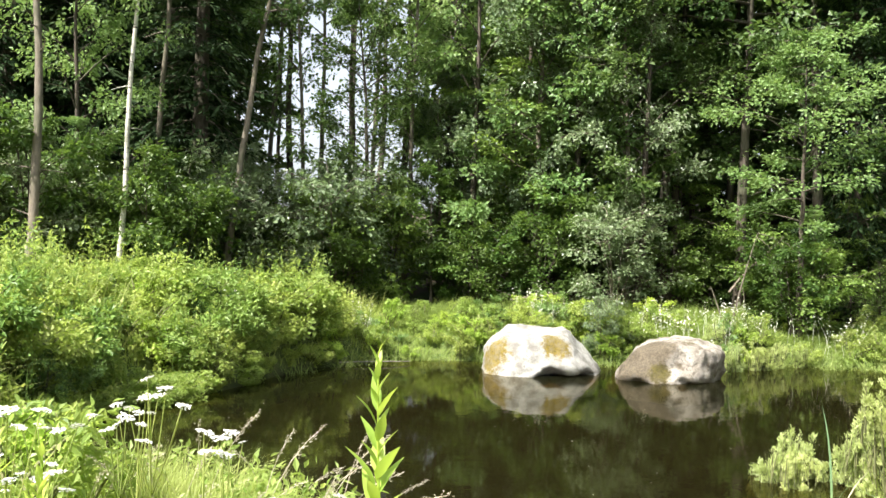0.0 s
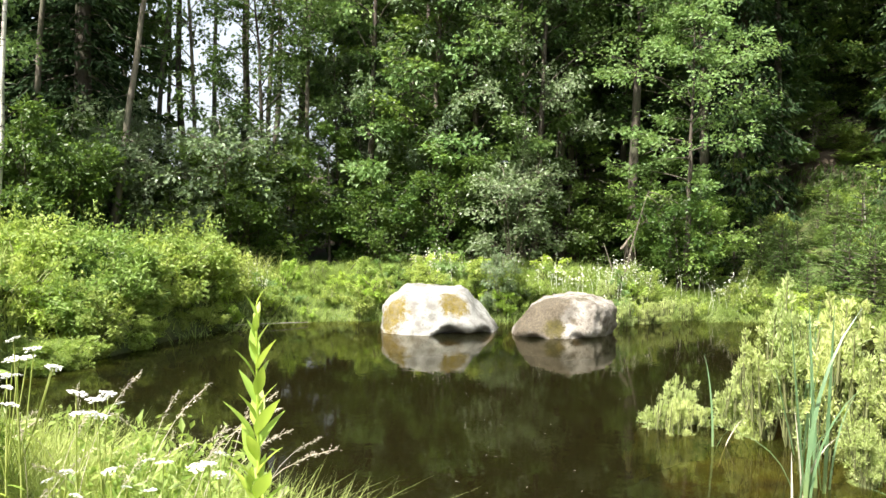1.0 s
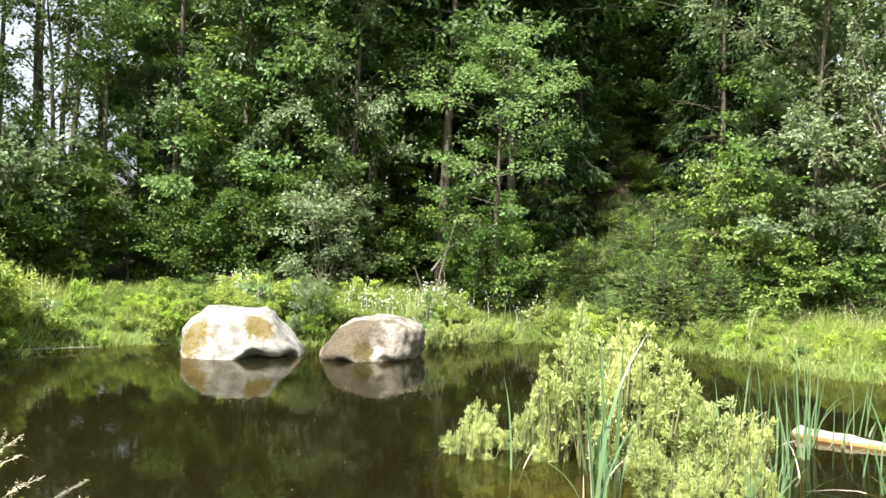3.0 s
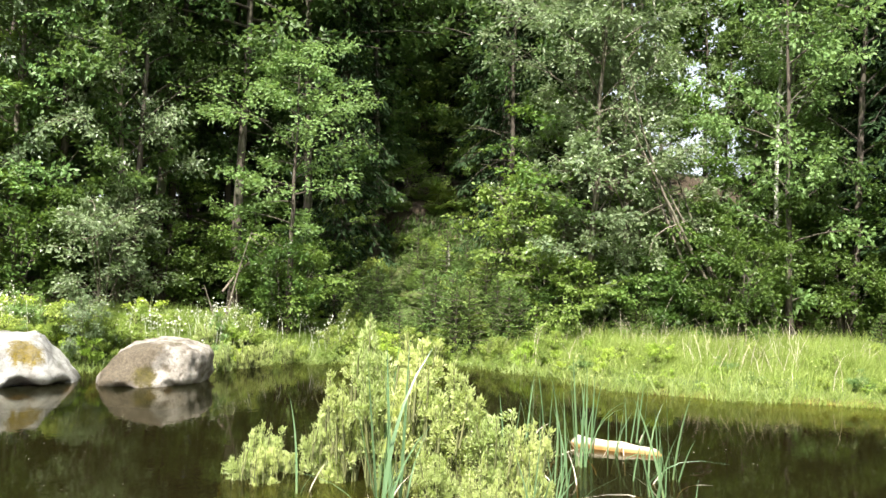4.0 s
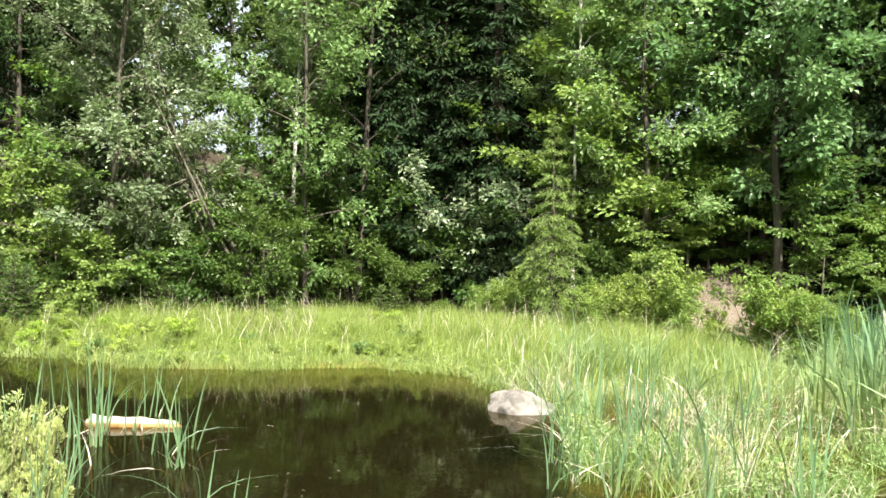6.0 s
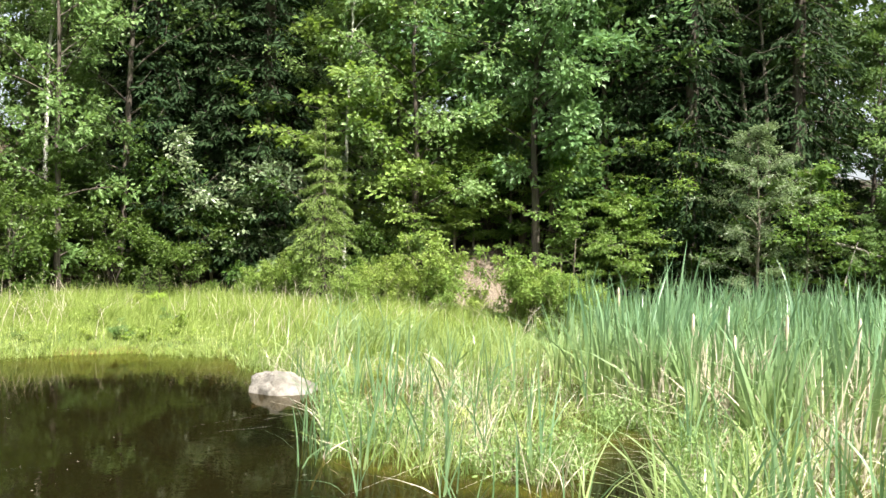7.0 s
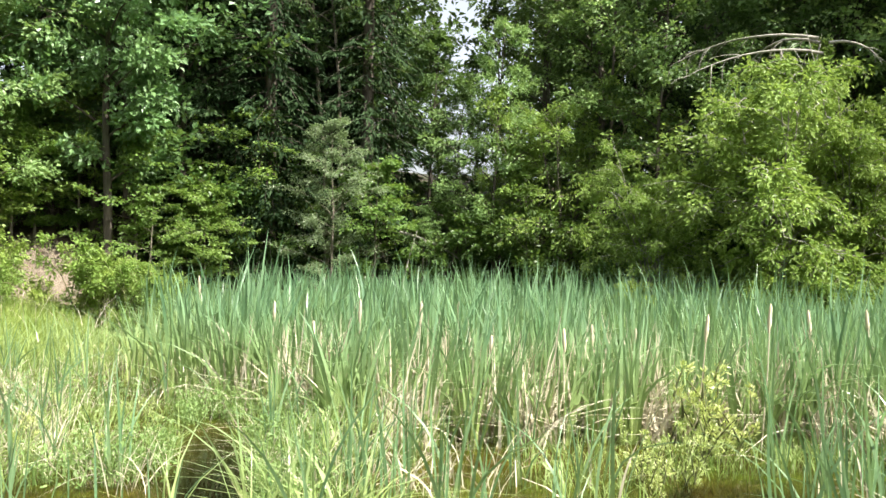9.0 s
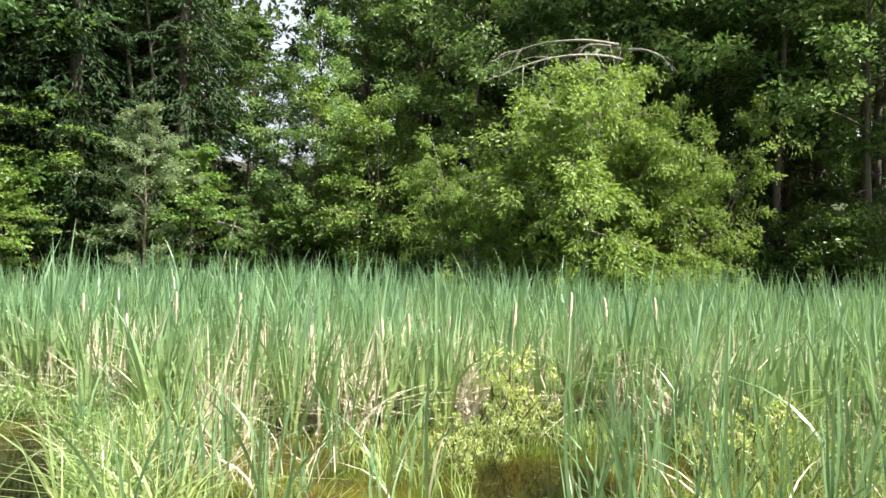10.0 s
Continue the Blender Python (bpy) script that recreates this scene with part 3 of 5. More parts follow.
WORDS = {
    "canopy": ("tall tree with a wide overhanging crown", "tree"),
    "high": ("tree with a high leafy crown at the forest edge", "tree"),
    "fern": ("light green fern with arching fronds on the slope", "fern"),
    "dome": ("dome-shaped yellow-green willow with arching grey branches", "willow"), "airy": ("slender tree with thin translucent leaves", "tree"),
    "hazel": ("bright green hazel with layered leaf sprays", "shrub"), "bush": ("leafy green bush on the grassy bank", "bush"),
    "light": ("light green young tree at the forest edge", "tree"),
    "sprig": ("thin pale willow sprigs between the cattails", "shrub"),
    "backing": ("dark-stemmed alder within the forest", "tree"),
    "sallow": ("pale yellow-green willow shrub standing in the water", "shrub"), "herb": ("leafy green herb clump on the bank", "herb"),
    "alder": ("slender alder with dark green leaves at the forest edge", "tree"), "birch": ("white-barked birch with light hanging leaves", "birch tree"),
    "thin": ("thin grey-stemmed tree with bare lower twigs", "tree"), "aspen": ("grey-green aspen with pale shimmering leaves", "tree"),
    "maple": ("young maple with bright layered leaves", "tree"), "oak": ("leafy oak with blue-green lobed foliage", "oak tree"),
    "willow": ("many-stemmed yellow-green willow behind the reeds", "willow"), "shrub": ("dense dark green shrub at the forest edge", "shrub"),
    "greyshrub": ("grey-leaved sallow shrub at the forest edge", "shrub"), "sprout": ("young yellow-green bush on the bank", "bush"),
    "spruce": ("tall dark spruce with drooping branches", "spruce tree"), "young": ("low young spruce on the slope", "spruce tree"),
    "midspruce": ("slender light green spruce beside the meadow", "spruce tree"), "far": ("tall forest tree with deep shade put into its leaf colour", "tree"),
    "fartall": ("tall bare-stemmed tree deep in the forest", "tree"),
}
TITLES = {"canopy": "canopy_tree", "high": "forest_edge_tree", "fern": "fern", "dome": "willow_tree", "airy": "slender_tree", "hazel": "hazel_shrub", "bush": "bush", "light": "young_tree", "sprig": "willow_sprig", "backing": "alder_tree", "sallow": "willow_shrub", "herb": "herb_clump", "alder": "alder_tree", "birch": "birch_tree", "thin": "thin_tree", "aspen": "aspen_tree", "maple": "maple_tree", "oak": "oak_tree", "willow": "willow_tree",
          "shrub": "shrub", "greyshrub": "sallow_shrub", "sprout": "bush", "spruce": "spruce_tree", "young": "young_spruce", "midspruce": "slender_spruce", "far": "forest_tree", "fartall": "forest_tree"}


GROUPS = {"fern": "ferns on the slope", "bush": "bank bushes", "hazel": "forest edge shrubs", "sprig": "willow sprigs in the marsh", "sallow": "willow shrubs in the pond", "herb": "herbs on the banks", "young": "young spruces", "sprout": "bank bushes", "shrub": "forest edge shrubs", "greyshrub": "forest edge shrubs"}


def plant(kind, az, d, size=1.0, lean=0.0, wide=1.0, which=None, sink=.05, label=""):
    """Stands one plant of a kind at a bearing and distance. size scales it; lean tilts it to the right as seen from the bank, in degrees."""
    pick = int(rng.integers(len(KINDS[kind])))
    mesh = KINDS[kind][pick if which is None else which]
    x, y, z = spot(az, d)
    top = tagged(new(TITLES[kind]), label or WORDS[kind][0], WORDS[kind][1], GROUPS.get(kind, "forest trees"))
    low = kind in ("herb", "sallow", "sprout", "sprig", "bush", "fern")
    tagged(part("stem" if low else "trunk", mesh[0], top), kind="stuff" if low else "")
    part("foliage" if low else "crown", mesh[1], top)
    tilt = Matrix.Rotation(radians(lean), 4, Vector((math.sin(radians(az)), math.cos(radians(az)), 0)))
    top.matrix_world = Matrix.Translation((x, y, z - sink)) @ tilt @ pose(0, 0, 0, 0, 0, rng.uniform(0, 360)) @ Matrix.Diagonal((size * wide, size * wide, size, 1))
    return top


def edge(az):
    return float(plan(TREES, az))


# trees that can be told apart: kind, bearing, distance, size
for kind, az, d, size, wide, *more in (
        ("thin", -25.6, 17.6, 1.0, 1.1, 3.5), ("birch", -20.5, 17.9, 1.0, .75, 2.0), ("thin", -18.3, 22, 1.0, 1.0), ("spruce", -15.8, 22.5, 1.0, 1.2), ("spruce", -17.6, 24, 1.0, 1.2), ("spruce", -22.5, 24, 1.0, 1.2),
        ("thin", -14.0, 20.3, .95, 1.1, 4.5), ("airy", -9.2, 23, 1.0, .9), ("airy", -6.0, 23.5, 1.0, 1.0), ("airy", -2.6, 22.6, 1.05, 1.0), ("light", .2, 24, 1.1, .9), ("light", 2.0, 22.5, 1.1, 1.0), ("aspen", 6.0, 22.2, 1.1, 1.0), ("light", 8.6, 22.6, 1.05, 1.0),
        ("canopy", 14.2, 22.9, 1.0, 1.0), ("canopy", 18.8, 22.7, 1.0, 1.0), ("canopy", 23.4, 22.9, 1.0, 1.0), ("canopy", 27.6, 24.4, .95, .9), ("alder", 12.4, 21.8, .9, 1.0), ("high1", 22.4, 19.9, .6, 1.3), ("greyshrub", 11.2, 20.8, .8, 1.2), ("shrub", 22.0, 19.8, .7, 1.1), ("hazel", 23.4, 20.4, .6, 1.1), ("shrub", 21.0, 20.4, .6, 1.1), ("shrub", 14.6, 22.4, .7, 1.2), ("shrub", 19.8, 22.6, .75, 1.2), ("shrub", 23.6, 22.6, .7, 1.2), ("maple", 20.0, 23.4, .45, 1.2), ("maple", 15.2, 23.6, .5, 1.2), ("maple", 25.4, 23.2, .4, 1.2), ("high0", 36.4, 23.4, 1.0, .9), ("high1", 131.5, 21.6, 1.05, 1.0), ("high1", 136.5, 20.6, 1.0, 1.1), ("high1", 141.5, 20.4, .95, 1.1), ("alder", 9.5, 24, 1.1, 1.0), ("aspen", 12.0, 22.0, 1.0, .9), ("alder", 15, 23.5, 1.1, 1.0), ("alder", 18.0, 24.5, 1.1, .9), ("hazel", 36.9, 21.8, .8, 1.0), ("aspen", 39.6, 21.6, .9, 1.1), ("hazel", 40.8, 19.9, .55, 1.1), ("shrub", 42.6, 20.1, .6, 1.1), ("hazel", 44.6, 20.0, .5, 1.1), ("shrub", 39.4, 20.2, .5, 1.1), ("shrub", 46.4, 20.0, .55, 1.1),
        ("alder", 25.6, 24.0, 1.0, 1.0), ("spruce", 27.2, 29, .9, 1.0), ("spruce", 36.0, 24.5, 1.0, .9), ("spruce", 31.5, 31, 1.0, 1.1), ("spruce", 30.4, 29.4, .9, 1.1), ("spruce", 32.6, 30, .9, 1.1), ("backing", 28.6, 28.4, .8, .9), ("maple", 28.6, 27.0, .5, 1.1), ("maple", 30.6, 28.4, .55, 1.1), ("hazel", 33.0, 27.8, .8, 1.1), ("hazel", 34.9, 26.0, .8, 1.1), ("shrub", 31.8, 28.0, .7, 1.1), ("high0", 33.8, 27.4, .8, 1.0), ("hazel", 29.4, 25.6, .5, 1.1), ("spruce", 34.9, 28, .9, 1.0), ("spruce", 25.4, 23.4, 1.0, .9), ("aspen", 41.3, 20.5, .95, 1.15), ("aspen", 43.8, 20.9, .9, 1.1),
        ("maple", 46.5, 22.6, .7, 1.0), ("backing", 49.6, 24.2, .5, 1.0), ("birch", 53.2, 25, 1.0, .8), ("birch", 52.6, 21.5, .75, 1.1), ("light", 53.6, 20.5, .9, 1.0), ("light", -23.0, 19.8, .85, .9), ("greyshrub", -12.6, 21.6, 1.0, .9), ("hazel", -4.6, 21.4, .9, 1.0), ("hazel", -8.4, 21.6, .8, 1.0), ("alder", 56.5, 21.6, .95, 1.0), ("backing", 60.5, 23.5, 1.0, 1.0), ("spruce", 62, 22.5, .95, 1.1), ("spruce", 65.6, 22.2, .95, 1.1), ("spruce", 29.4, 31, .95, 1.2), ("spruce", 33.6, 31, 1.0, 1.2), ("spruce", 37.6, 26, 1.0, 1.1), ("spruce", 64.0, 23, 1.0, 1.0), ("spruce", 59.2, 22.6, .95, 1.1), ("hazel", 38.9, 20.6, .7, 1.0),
        ("birch", 70.7, 20.3, .95, .6), ("light", 75.2, 19.8, .85, 1.1), ("oak", 82.2, 21.2, .95, .9), ("light", 77.6, 20.6, .45, 1.1), ("maple", 73.0, 20.8, .8, 1.0), ("shrub", 50.6, 19.7, .8, 1.0), ("shrub", 49.6, 19.9, .7, 1.0), ("midspruce", 69.3, 18.9, 1.0, 1.0), ("light", 74.2, 21.0, .72, 1.0), ("light", 76.4, 21.4, .62, 1.1), ("oak", 83.0, 19.9, .95, .9), ("oak", 84.4, 20.6, .8, .9), ("oak", 79.4, 21.5, .85, .9),
        ("light", 79.9, 22.0, .8, 1.1), ("maple", 79.0, 20.7, .4, 1.2), ("maple", 81.3, 20.8, .45, 1.2), ("shrub", 80.2, 20.9, .7, 1.2), ("maple", 77.7, 20.4, .42, 1.2), ("spruce", 89.6, 21.6, .9, 1.0), ("spruce", 92.6, 21.2, .95, 1.0), ("spruce", 98.8, 21.6, .95, 1.0), ("spruce", 95.2, 23, 1.0, 1.1), ("thin", -11.5, 27, 1.0, 1.0), ("thin", -8.0, 28, 1.05, 1.0), ("thin", -4.6, 27, 1.05, 1.0), ("maple", 88.5, 20.0, .36, 1.1), ("maple", 84.6, 20.2, .5, 1.1), ("thin", 96.3, 21.2, .85, .9), ("thin", 97.2, 21.3, .8, .9), ("aspen", 96.6, 19.2, .4, 1.35), ("backing", 103, 25, .42, 1.1), ("backing", 106, 25.5, .42, 1.1), ("backing", 100.6, 24.6, .7, 1.1), ("backing", 92.5, 24, 1.0, 1.0),
        ("alder", 100.5, 24, 1.0, 1.0), ("light", 107.0, 20.9, .6, 1.15), ("willow", 111.5, 21, .95, 1.05), ("light", 120.6, 21.6, 1.0, 1.0), ("light", 127.6, 21.9, 1.0, 1.0), ("alder", 114.5, 23.5, 1.0, 1.0), ("dome", 124.6, 17.9, 1.04, 1.05), ("dome", 117.6, 18.6, .66, .9), ("dome", 128.6, 18.6, .8, .9), ("willow", 131.4, 18.8, .85, .9),
        ("alder", 131, 23, 1.0, 1.0), ("alder", 137, 23, 1.0, 1.0), ("backing", 142, 22, 1.0, 1.1), ("sprout", 115.8, 16.6, .8, 1.0)):
    which = int(kind[4]) if kind.startswith("high") else None
    plant("high" if which is not None else kind, az, d, size, more[0] if more else 0.0, wide, which)

def open_sky(az):
    return abs(az - 48.4) < 2.4 or abs(az - 77.6) < 3.0 or abs(az - 103.6) < 4.6


# the front of the forest, by stretches of the bank
for lo, hi, gap, kinds in ((-28, -4, 3.0, ("shrub", "greyshrub", "shrub")), (-4, 9, 3.0, ("aspen", "alder", "maple", "alder")), (9, 26, 3.2, ("backing", "alder", "backing")), (39.5, 58, 2.6, ("aspen", "maple", "alder", "birch", "midspruce")),
                           (58, 68, 2.6, ("shrub", "spruce")), (68, 86, 2.4, ("maple", "oak", "light", "maple")), (86.5, 104, 2.6, ("backing", "spruce", "backing")), (104, 122, 3.2, ("willow", "alder", "light")), (122, 143, 3.4, ("backing", "alder"))):
    for az in np.arange(lo, hi, gap):
        kind = kinds[int(rng.integers(len(kinds)))]
        if 77.8 < az < 82.6 or 39.5 < az < 44.5 or az > 26.5 and az < 38:
            continue
        plant(kind, az + rng.uniform(-.9, .9), edge(az) + rng.uniform(1.4, 4.0), (.55 if open_sky(az) else 1) * rng.uniform(.62, .95) * (.8 if kind in ("alder", "aspen", "birch") else 1), wide=1.15)

# undergrowth along the forest edge
for az in np.arange(-27, 146, 2.0):
    if 26 < az < 39.8 or 76.8 < az < 83.4 or 68.5 < az < 72 or 39.8 < az < 45:
        continue
    if -22 < az < -19.4:
        continue
    if az > 132:
        plant("shrub", az + rng.uniform(-.8, .8), edge(az) + rng.uniform(.6, 2.2), rng.uniform(.5, .8), wide=1.2)
        continue
    kind = rng.choice(["shrub", "light", "greyshrub", "maple"], p=[.35, .2, .0, .45] if az > 68 else [.35, .1, .45, .1] if az < 2 else [.72, .02, .2, .06])
    if 9 < az < 26:
        plant("hazel" if rng.random() < .15 else "shrub", az + rng.uniform(-.8, .8), edge(az) + rng.uniform(1.0, 2.6), rng.uniform(.35, .6), wide=1.2)
        continue
    plant(kind, az + rng.uniform(-.8, .8), edge(az) + rng.uniform(.2, 1.8), rng.uniform(.6, 1.05) * ({"maple": .5, "light": .3}.get(kind, 1)), wide=1.15)
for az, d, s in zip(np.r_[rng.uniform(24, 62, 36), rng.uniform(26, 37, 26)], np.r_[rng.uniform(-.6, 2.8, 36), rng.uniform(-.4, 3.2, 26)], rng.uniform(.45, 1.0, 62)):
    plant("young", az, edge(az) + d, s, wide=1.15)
for az, d, s in zip(rng.uniform(25, 38.5, 46), rng.uniform(-.5, 6.4, 46), rng.uniform(.6, 1.15, 46)):
    plant("fern", az, edge(az) + d, s)
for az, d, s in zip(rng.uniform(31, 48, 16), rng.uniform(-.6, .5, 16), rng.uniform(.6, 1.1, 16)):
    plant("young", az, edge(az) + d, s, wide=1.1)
for az, d, s in zip(rng.uniform(25, 38, 11), rng.uniform(.2, 6.8, 11), rng.uniform(.35, .7, 11)):
    plant("bush", az, edge(az) + d, s, which=int(rng.choice([1, 3])))
for az, d, s in zip(np.r_[rng.uniform(64, 76.5, 12), rng.uniform(82.4, 88, 7)], rng.uniform(-1.3, .2, 19), rng.uniform(.4, .8, 19)):
    plant("sprout", az, edge(az) + d, s)
# rows behind
for az in np.arange(-30, 143, 3.6):
    az = az + rng.uniform(-1, 1)
    if -13 < az < -1 or 28 < az < 33 or open_sky(az):
        continue
    plant(rng.choice(["backing", "backing", "spruce", "backing"]), az, edge(az) + rng.uniform(5, 8), rng.uniform(.85, 1.1), wide=1.1)
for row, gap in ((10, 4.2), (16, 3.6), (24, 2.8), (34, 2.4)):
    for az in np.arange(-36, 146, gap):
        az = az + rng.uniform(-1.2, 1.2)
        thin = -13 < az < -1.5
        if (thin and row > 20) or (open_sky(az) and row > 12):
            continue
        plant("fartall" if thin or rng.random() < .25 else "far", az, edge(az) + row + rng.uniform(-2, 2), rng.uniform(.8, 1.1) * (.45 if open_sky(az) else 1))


for az in np.arange(164, 326, 5.0):
    az = az + rng.uniform(-1.5, 1.5)
    plant("far" if rng.random() < .7 else "fartall", az - 360 if az > 180 else az, rng.uniform(25, 31), rng.uniform(.8, 1.05))


# unseen trees added out of view to shade the right end of the forest
for az, d, s in ((162.5, 22.5, .8), (167, 23.5, .85), (171, 22, .8)):
    plant("far", az, d, s, wide=1.2)


# ---- boulders ----
def rock_material(name, base, light, moss, spots=(), moss_amount=.62, stain=None):
    m, nt, out = material(name)
    pos = node(nt, "ShaderNodeTexCoord").outputs["Object"]
    n1, n2, n3 = noise_of(nt, 26, 8, .75, pos), noise_of(nt, 4.5, 5, .65, pos), noise_of(nt, 2.0, 3, .5, pos)
    col = mix_rgb(nt, ramp(nt, n2, .38, .62), base, light)
    col = mix_rgb(nt, ramp(nt, n1, .57, .74), col, tuple(c * .45 for c in base))
    if stain:
        side = node(nt, "ShaderNodeVectorMath", {0: pos, 1: stain[1]}, operation="DISTANCE").outputs["Value"]
        side = node(nt, "ShaderNodeMath", {0: side, 1: n2}, operation="ADD").outputs[0]
        col = mix_rgb(nt, ramp(nt, side, stain[2] + .25, stain[2] - .1), col, mix_rgb(nt, ramp(nt, n1, .4, .6), stain[0], tuple(c * .5 for c in stain[0])))
    fac = ramp(nt, n3, moss_amount, moss_amount + .14)
    n4 = noise_of(nt, 9.0, 6, .7, pos)
    col = mix_rgb(nt, ramp(nt, n4, .56, .7), col, tuple(c * .6 for c in base))
    for centre, size in spots:
        away = node(nt, "ShaderNodeVectorMath", {0: pos, 1: centre}, operation="DISTANCE").outputs["Value"]
        wavy = node(nt, "ShaderNodeMath", {0: away, 1: node(nt, "ShaderNodeMath", {0: n4, 1: size * 1.5}, operation="MULTIPLY").outputs[0]}, operation="ADD").outputs[0]
        fac = node(nt, "ShaderNodeMath", {0: fac, 1: node(nt, "ShaderNodeMapRange", {0: wavy, 1: size * 1.85, 2: size * 1.45}).outputs[0]}, operation="MAXIMUM").outputs[0]
    patch = mix_rgb(nt, ramp(nt, n1, .35, .65), moss, tuple(c * .4 for c in moss))
    patch = mix_rgb(nt, ramp(nt, n4, .4, .65), patch, mix_rgb(nt, .5, patch, base))
    col = mix_rgb(nt, fac, col, patch)
    bump = node(nt, "ShaderNodeBump", {"Height": node(nt, "ShaderNodeMath", {0: n1, 1: n4}, operation="ADD").outputs[0], "Strength": .9, "Distance": .05})
    b = node(nt, "ShaderNodeBsdfPrincipled", {"Base Color": col, "Roughness": .85, "Normal": bump.outputs[0]})
    nt.links.new(b.outputs[0], out.inputs[0])
    return m


def boulder(title, az, d, planes, mat, seed, rough, label, turn=0.0, detail=5, sink=0.0, hollows=()):
    """A rock from the flat faces that bound it: normal and distance each, rounded and roughened."""
    bm = bmesh.new()
    bmesh.ops.create_icosphere(bm, subdivisions=detail, radius=1)
    co = np.array([v.co for v in bm.verts])
    nrm = unit(np.array([p[:3] for p in planes], float))
    dist = np.array([p[3] for p in planes], float)
    cosines = np.maximum(co @ nrm.T, .02)
    r = (((cosines / dist) ** 32).sum(1)) ** (-1 / 32)
    noise.seed_set(seed)
    for v, c, rad in zip(bm.verts, co, r):
        p = Vector(c * rad)
        k = 1 + rough * noise.fractal(p * 2.2, .9, 2.1, 4) + rough * .4 * noise.noise(p * 9) - rough * .9 * max(0, .3 - abs(noise.noise(p * 3.1 + Vector((5, 1, 2))))) 
        p = p * k
        for hx, hy, hz, size, depth in hollows:
            near = max(0.0, 1 - (Vector((p.x - hx, .5 * (p.y - hy), 2.6 * (p.z - hz - .06 * math.sin(9 * p.x)))).length / size) ** 2)
            p.y += depth * near
            p.z += .25 * depth * near * (p.z < hz)
        v.co = p
    noise.seed_set(1)
    me = bpy.data.meshes.new(title)
    bm.to_mesh(me)
    bm.free()
    me.polygons.foreach_set("use_smooth", np.full(len(me.polygons), title == "boulder"))
    me.materials.append(mat)
    x, y = d * math.sin(radians(az)), d * math.cos(radians(az))
    ob = tagged(new(title, me), label, "rock" if title == "stone" else "boulder")
    ob.matrix_world = pose(x, y, sink, 0, 0, -az + turn)
    return ob


pale_rock = rock_material("pale lichened granite", (.23, .22, .2), (.5, .5, .48), (.26, .19, .02), (((-.82, -.35, .36), .4), ((.3, -.5, .56), .28)), .72)
brown_rock = rock_material("brown weathered granite", (.14, .115, .085), (.46, .43, .39), (.12, .1, .02), (((.35, -.1, .75), .15), ((-.1, -.6, .15), .2)), .66, ((.16, .13, .09), (-.5, -.35, .5), 1.1))
grey_rock = rock_material("pale flat stone", (.19, .17, .145), (.36, .335, .3), (.16, .13, .05), (), .75)
boulder("boulder", 6.45, 15.3, ((0, -.12, 1, .72), (-.62, -.1, .78, .92), (-1, -.1, .1, .97), (-.5, -.9, .4, .84), (.05, -1, .42, .72), (.4, -.65, .65, .76), (.766, -.1, .642, .8), (1, -.1, -.3, 1.0), (.35, -1, -.35, .68), (0, 1, .2, .75), (0, 0, -1, .35)),
        pale_rock, 4, .06, "pale lichened boulder with yellow moss standing in the pond", sink=-.02, hollows=((.3, -.66, -.03, .44, .5), (.72, -.5, -.03, .34, .45)))
boulder("boulder", 14.5, 15.1, ((-.24, -.1, .98, .63), (.2, -.1, 1, .7), (-.75, 0, .6, .68), (-1, -.2, .1, .82), (-.5, -1, .5, .72), (.25, -1, .4, .64), (1, -.2, -.12, .78), (.85, -.6, .1, .78), (.7, -.8, -.5, .62), (-.4, -.7, -.6, .58), (0, 1, .2, .75), (0, 0, -1, .35)),
        brown_rock, 9, .09, "brown weathered boulder with a pale face in the pond", sink=-.02, hollows=((.5, -.6, -.02, .35, .25), (-.3, -.6, -.05, .3, .2)))
boulder("stone", 67.3, 10.8, ((-.15, -.1, 1, .27), (-.58, -.25, .75, .27), (.5, -.15, .85, .22), (.3, -.8, .5, .24), (-.5, -.8, .35, .27), (-1, 0, .1, .38), (1, 0, .3, .48), (0, 1, .4, .35), (0, 0, -1, .12)),
        grey_rock, 15, .2, "low pale stone at the edge of the reeds", detail=4, sink=-.04)


# ---- floating log ----
def log_thing():
    m, nt, out = material("bleached wet wood")
    pos = node(nt, "ShaderNodeTexCoord").outputs["Object"]
    grain = noise_of(nt, 18, 5, .6, node(nt, "ShaderNodeMapping", {"Vector": pos, "Scale": (.12, 1, 1)}).outputs[0])
    col = mix_rgb(nt, ramp(nt, grain, .35, .65), (.36, .3, .2), (.6, .56, .48))
    low = ramp(nt, node(nt, "ShaderNodeSeparateXYZ", {0: pos}).outputs[2], .06, .03)
    col = mix_rgb(nt, low, col, (.3, .17, .05))
    b = node(nt, "ShaderNodeBsdfPrincipled", {"Base Color": col, "Roughness": .6})
    nt.links.new(b.outputs[0], out.inputs[0])
    u = np.linspace(-.5, .5, 16)
    path = np.stack([u * .98, .02 * np.sin(u * 5), .025 - .04 * (u + .5)], -1)
    v, f = tube(path, (.085 + .007 * np.sin(u * 11 + 1) + .005 * np.sin(u * 23) - .02 * u) * np.sqrt(np.clip(1 - (np.abs(u) / .5) ** 24, .05, 1)), 12)
    caps = np.array([[0, 3, 6, 9], [180 + 0, 180 + 3, 180 + 6, 180 + 9]])
    ob = tagged(new("log", np_mesh("log", v, [f, caps], [m], soft=True)), "bleached stripped log floating among the cattails", "log")
    x, y = 9.9 * math.sin(radians(43.5)), 9.9 * math.cos(radians(43.5))
    ob.matrix_world = pose(x, y, .0, 0, 0, -43.6 - 18)


log_thing()


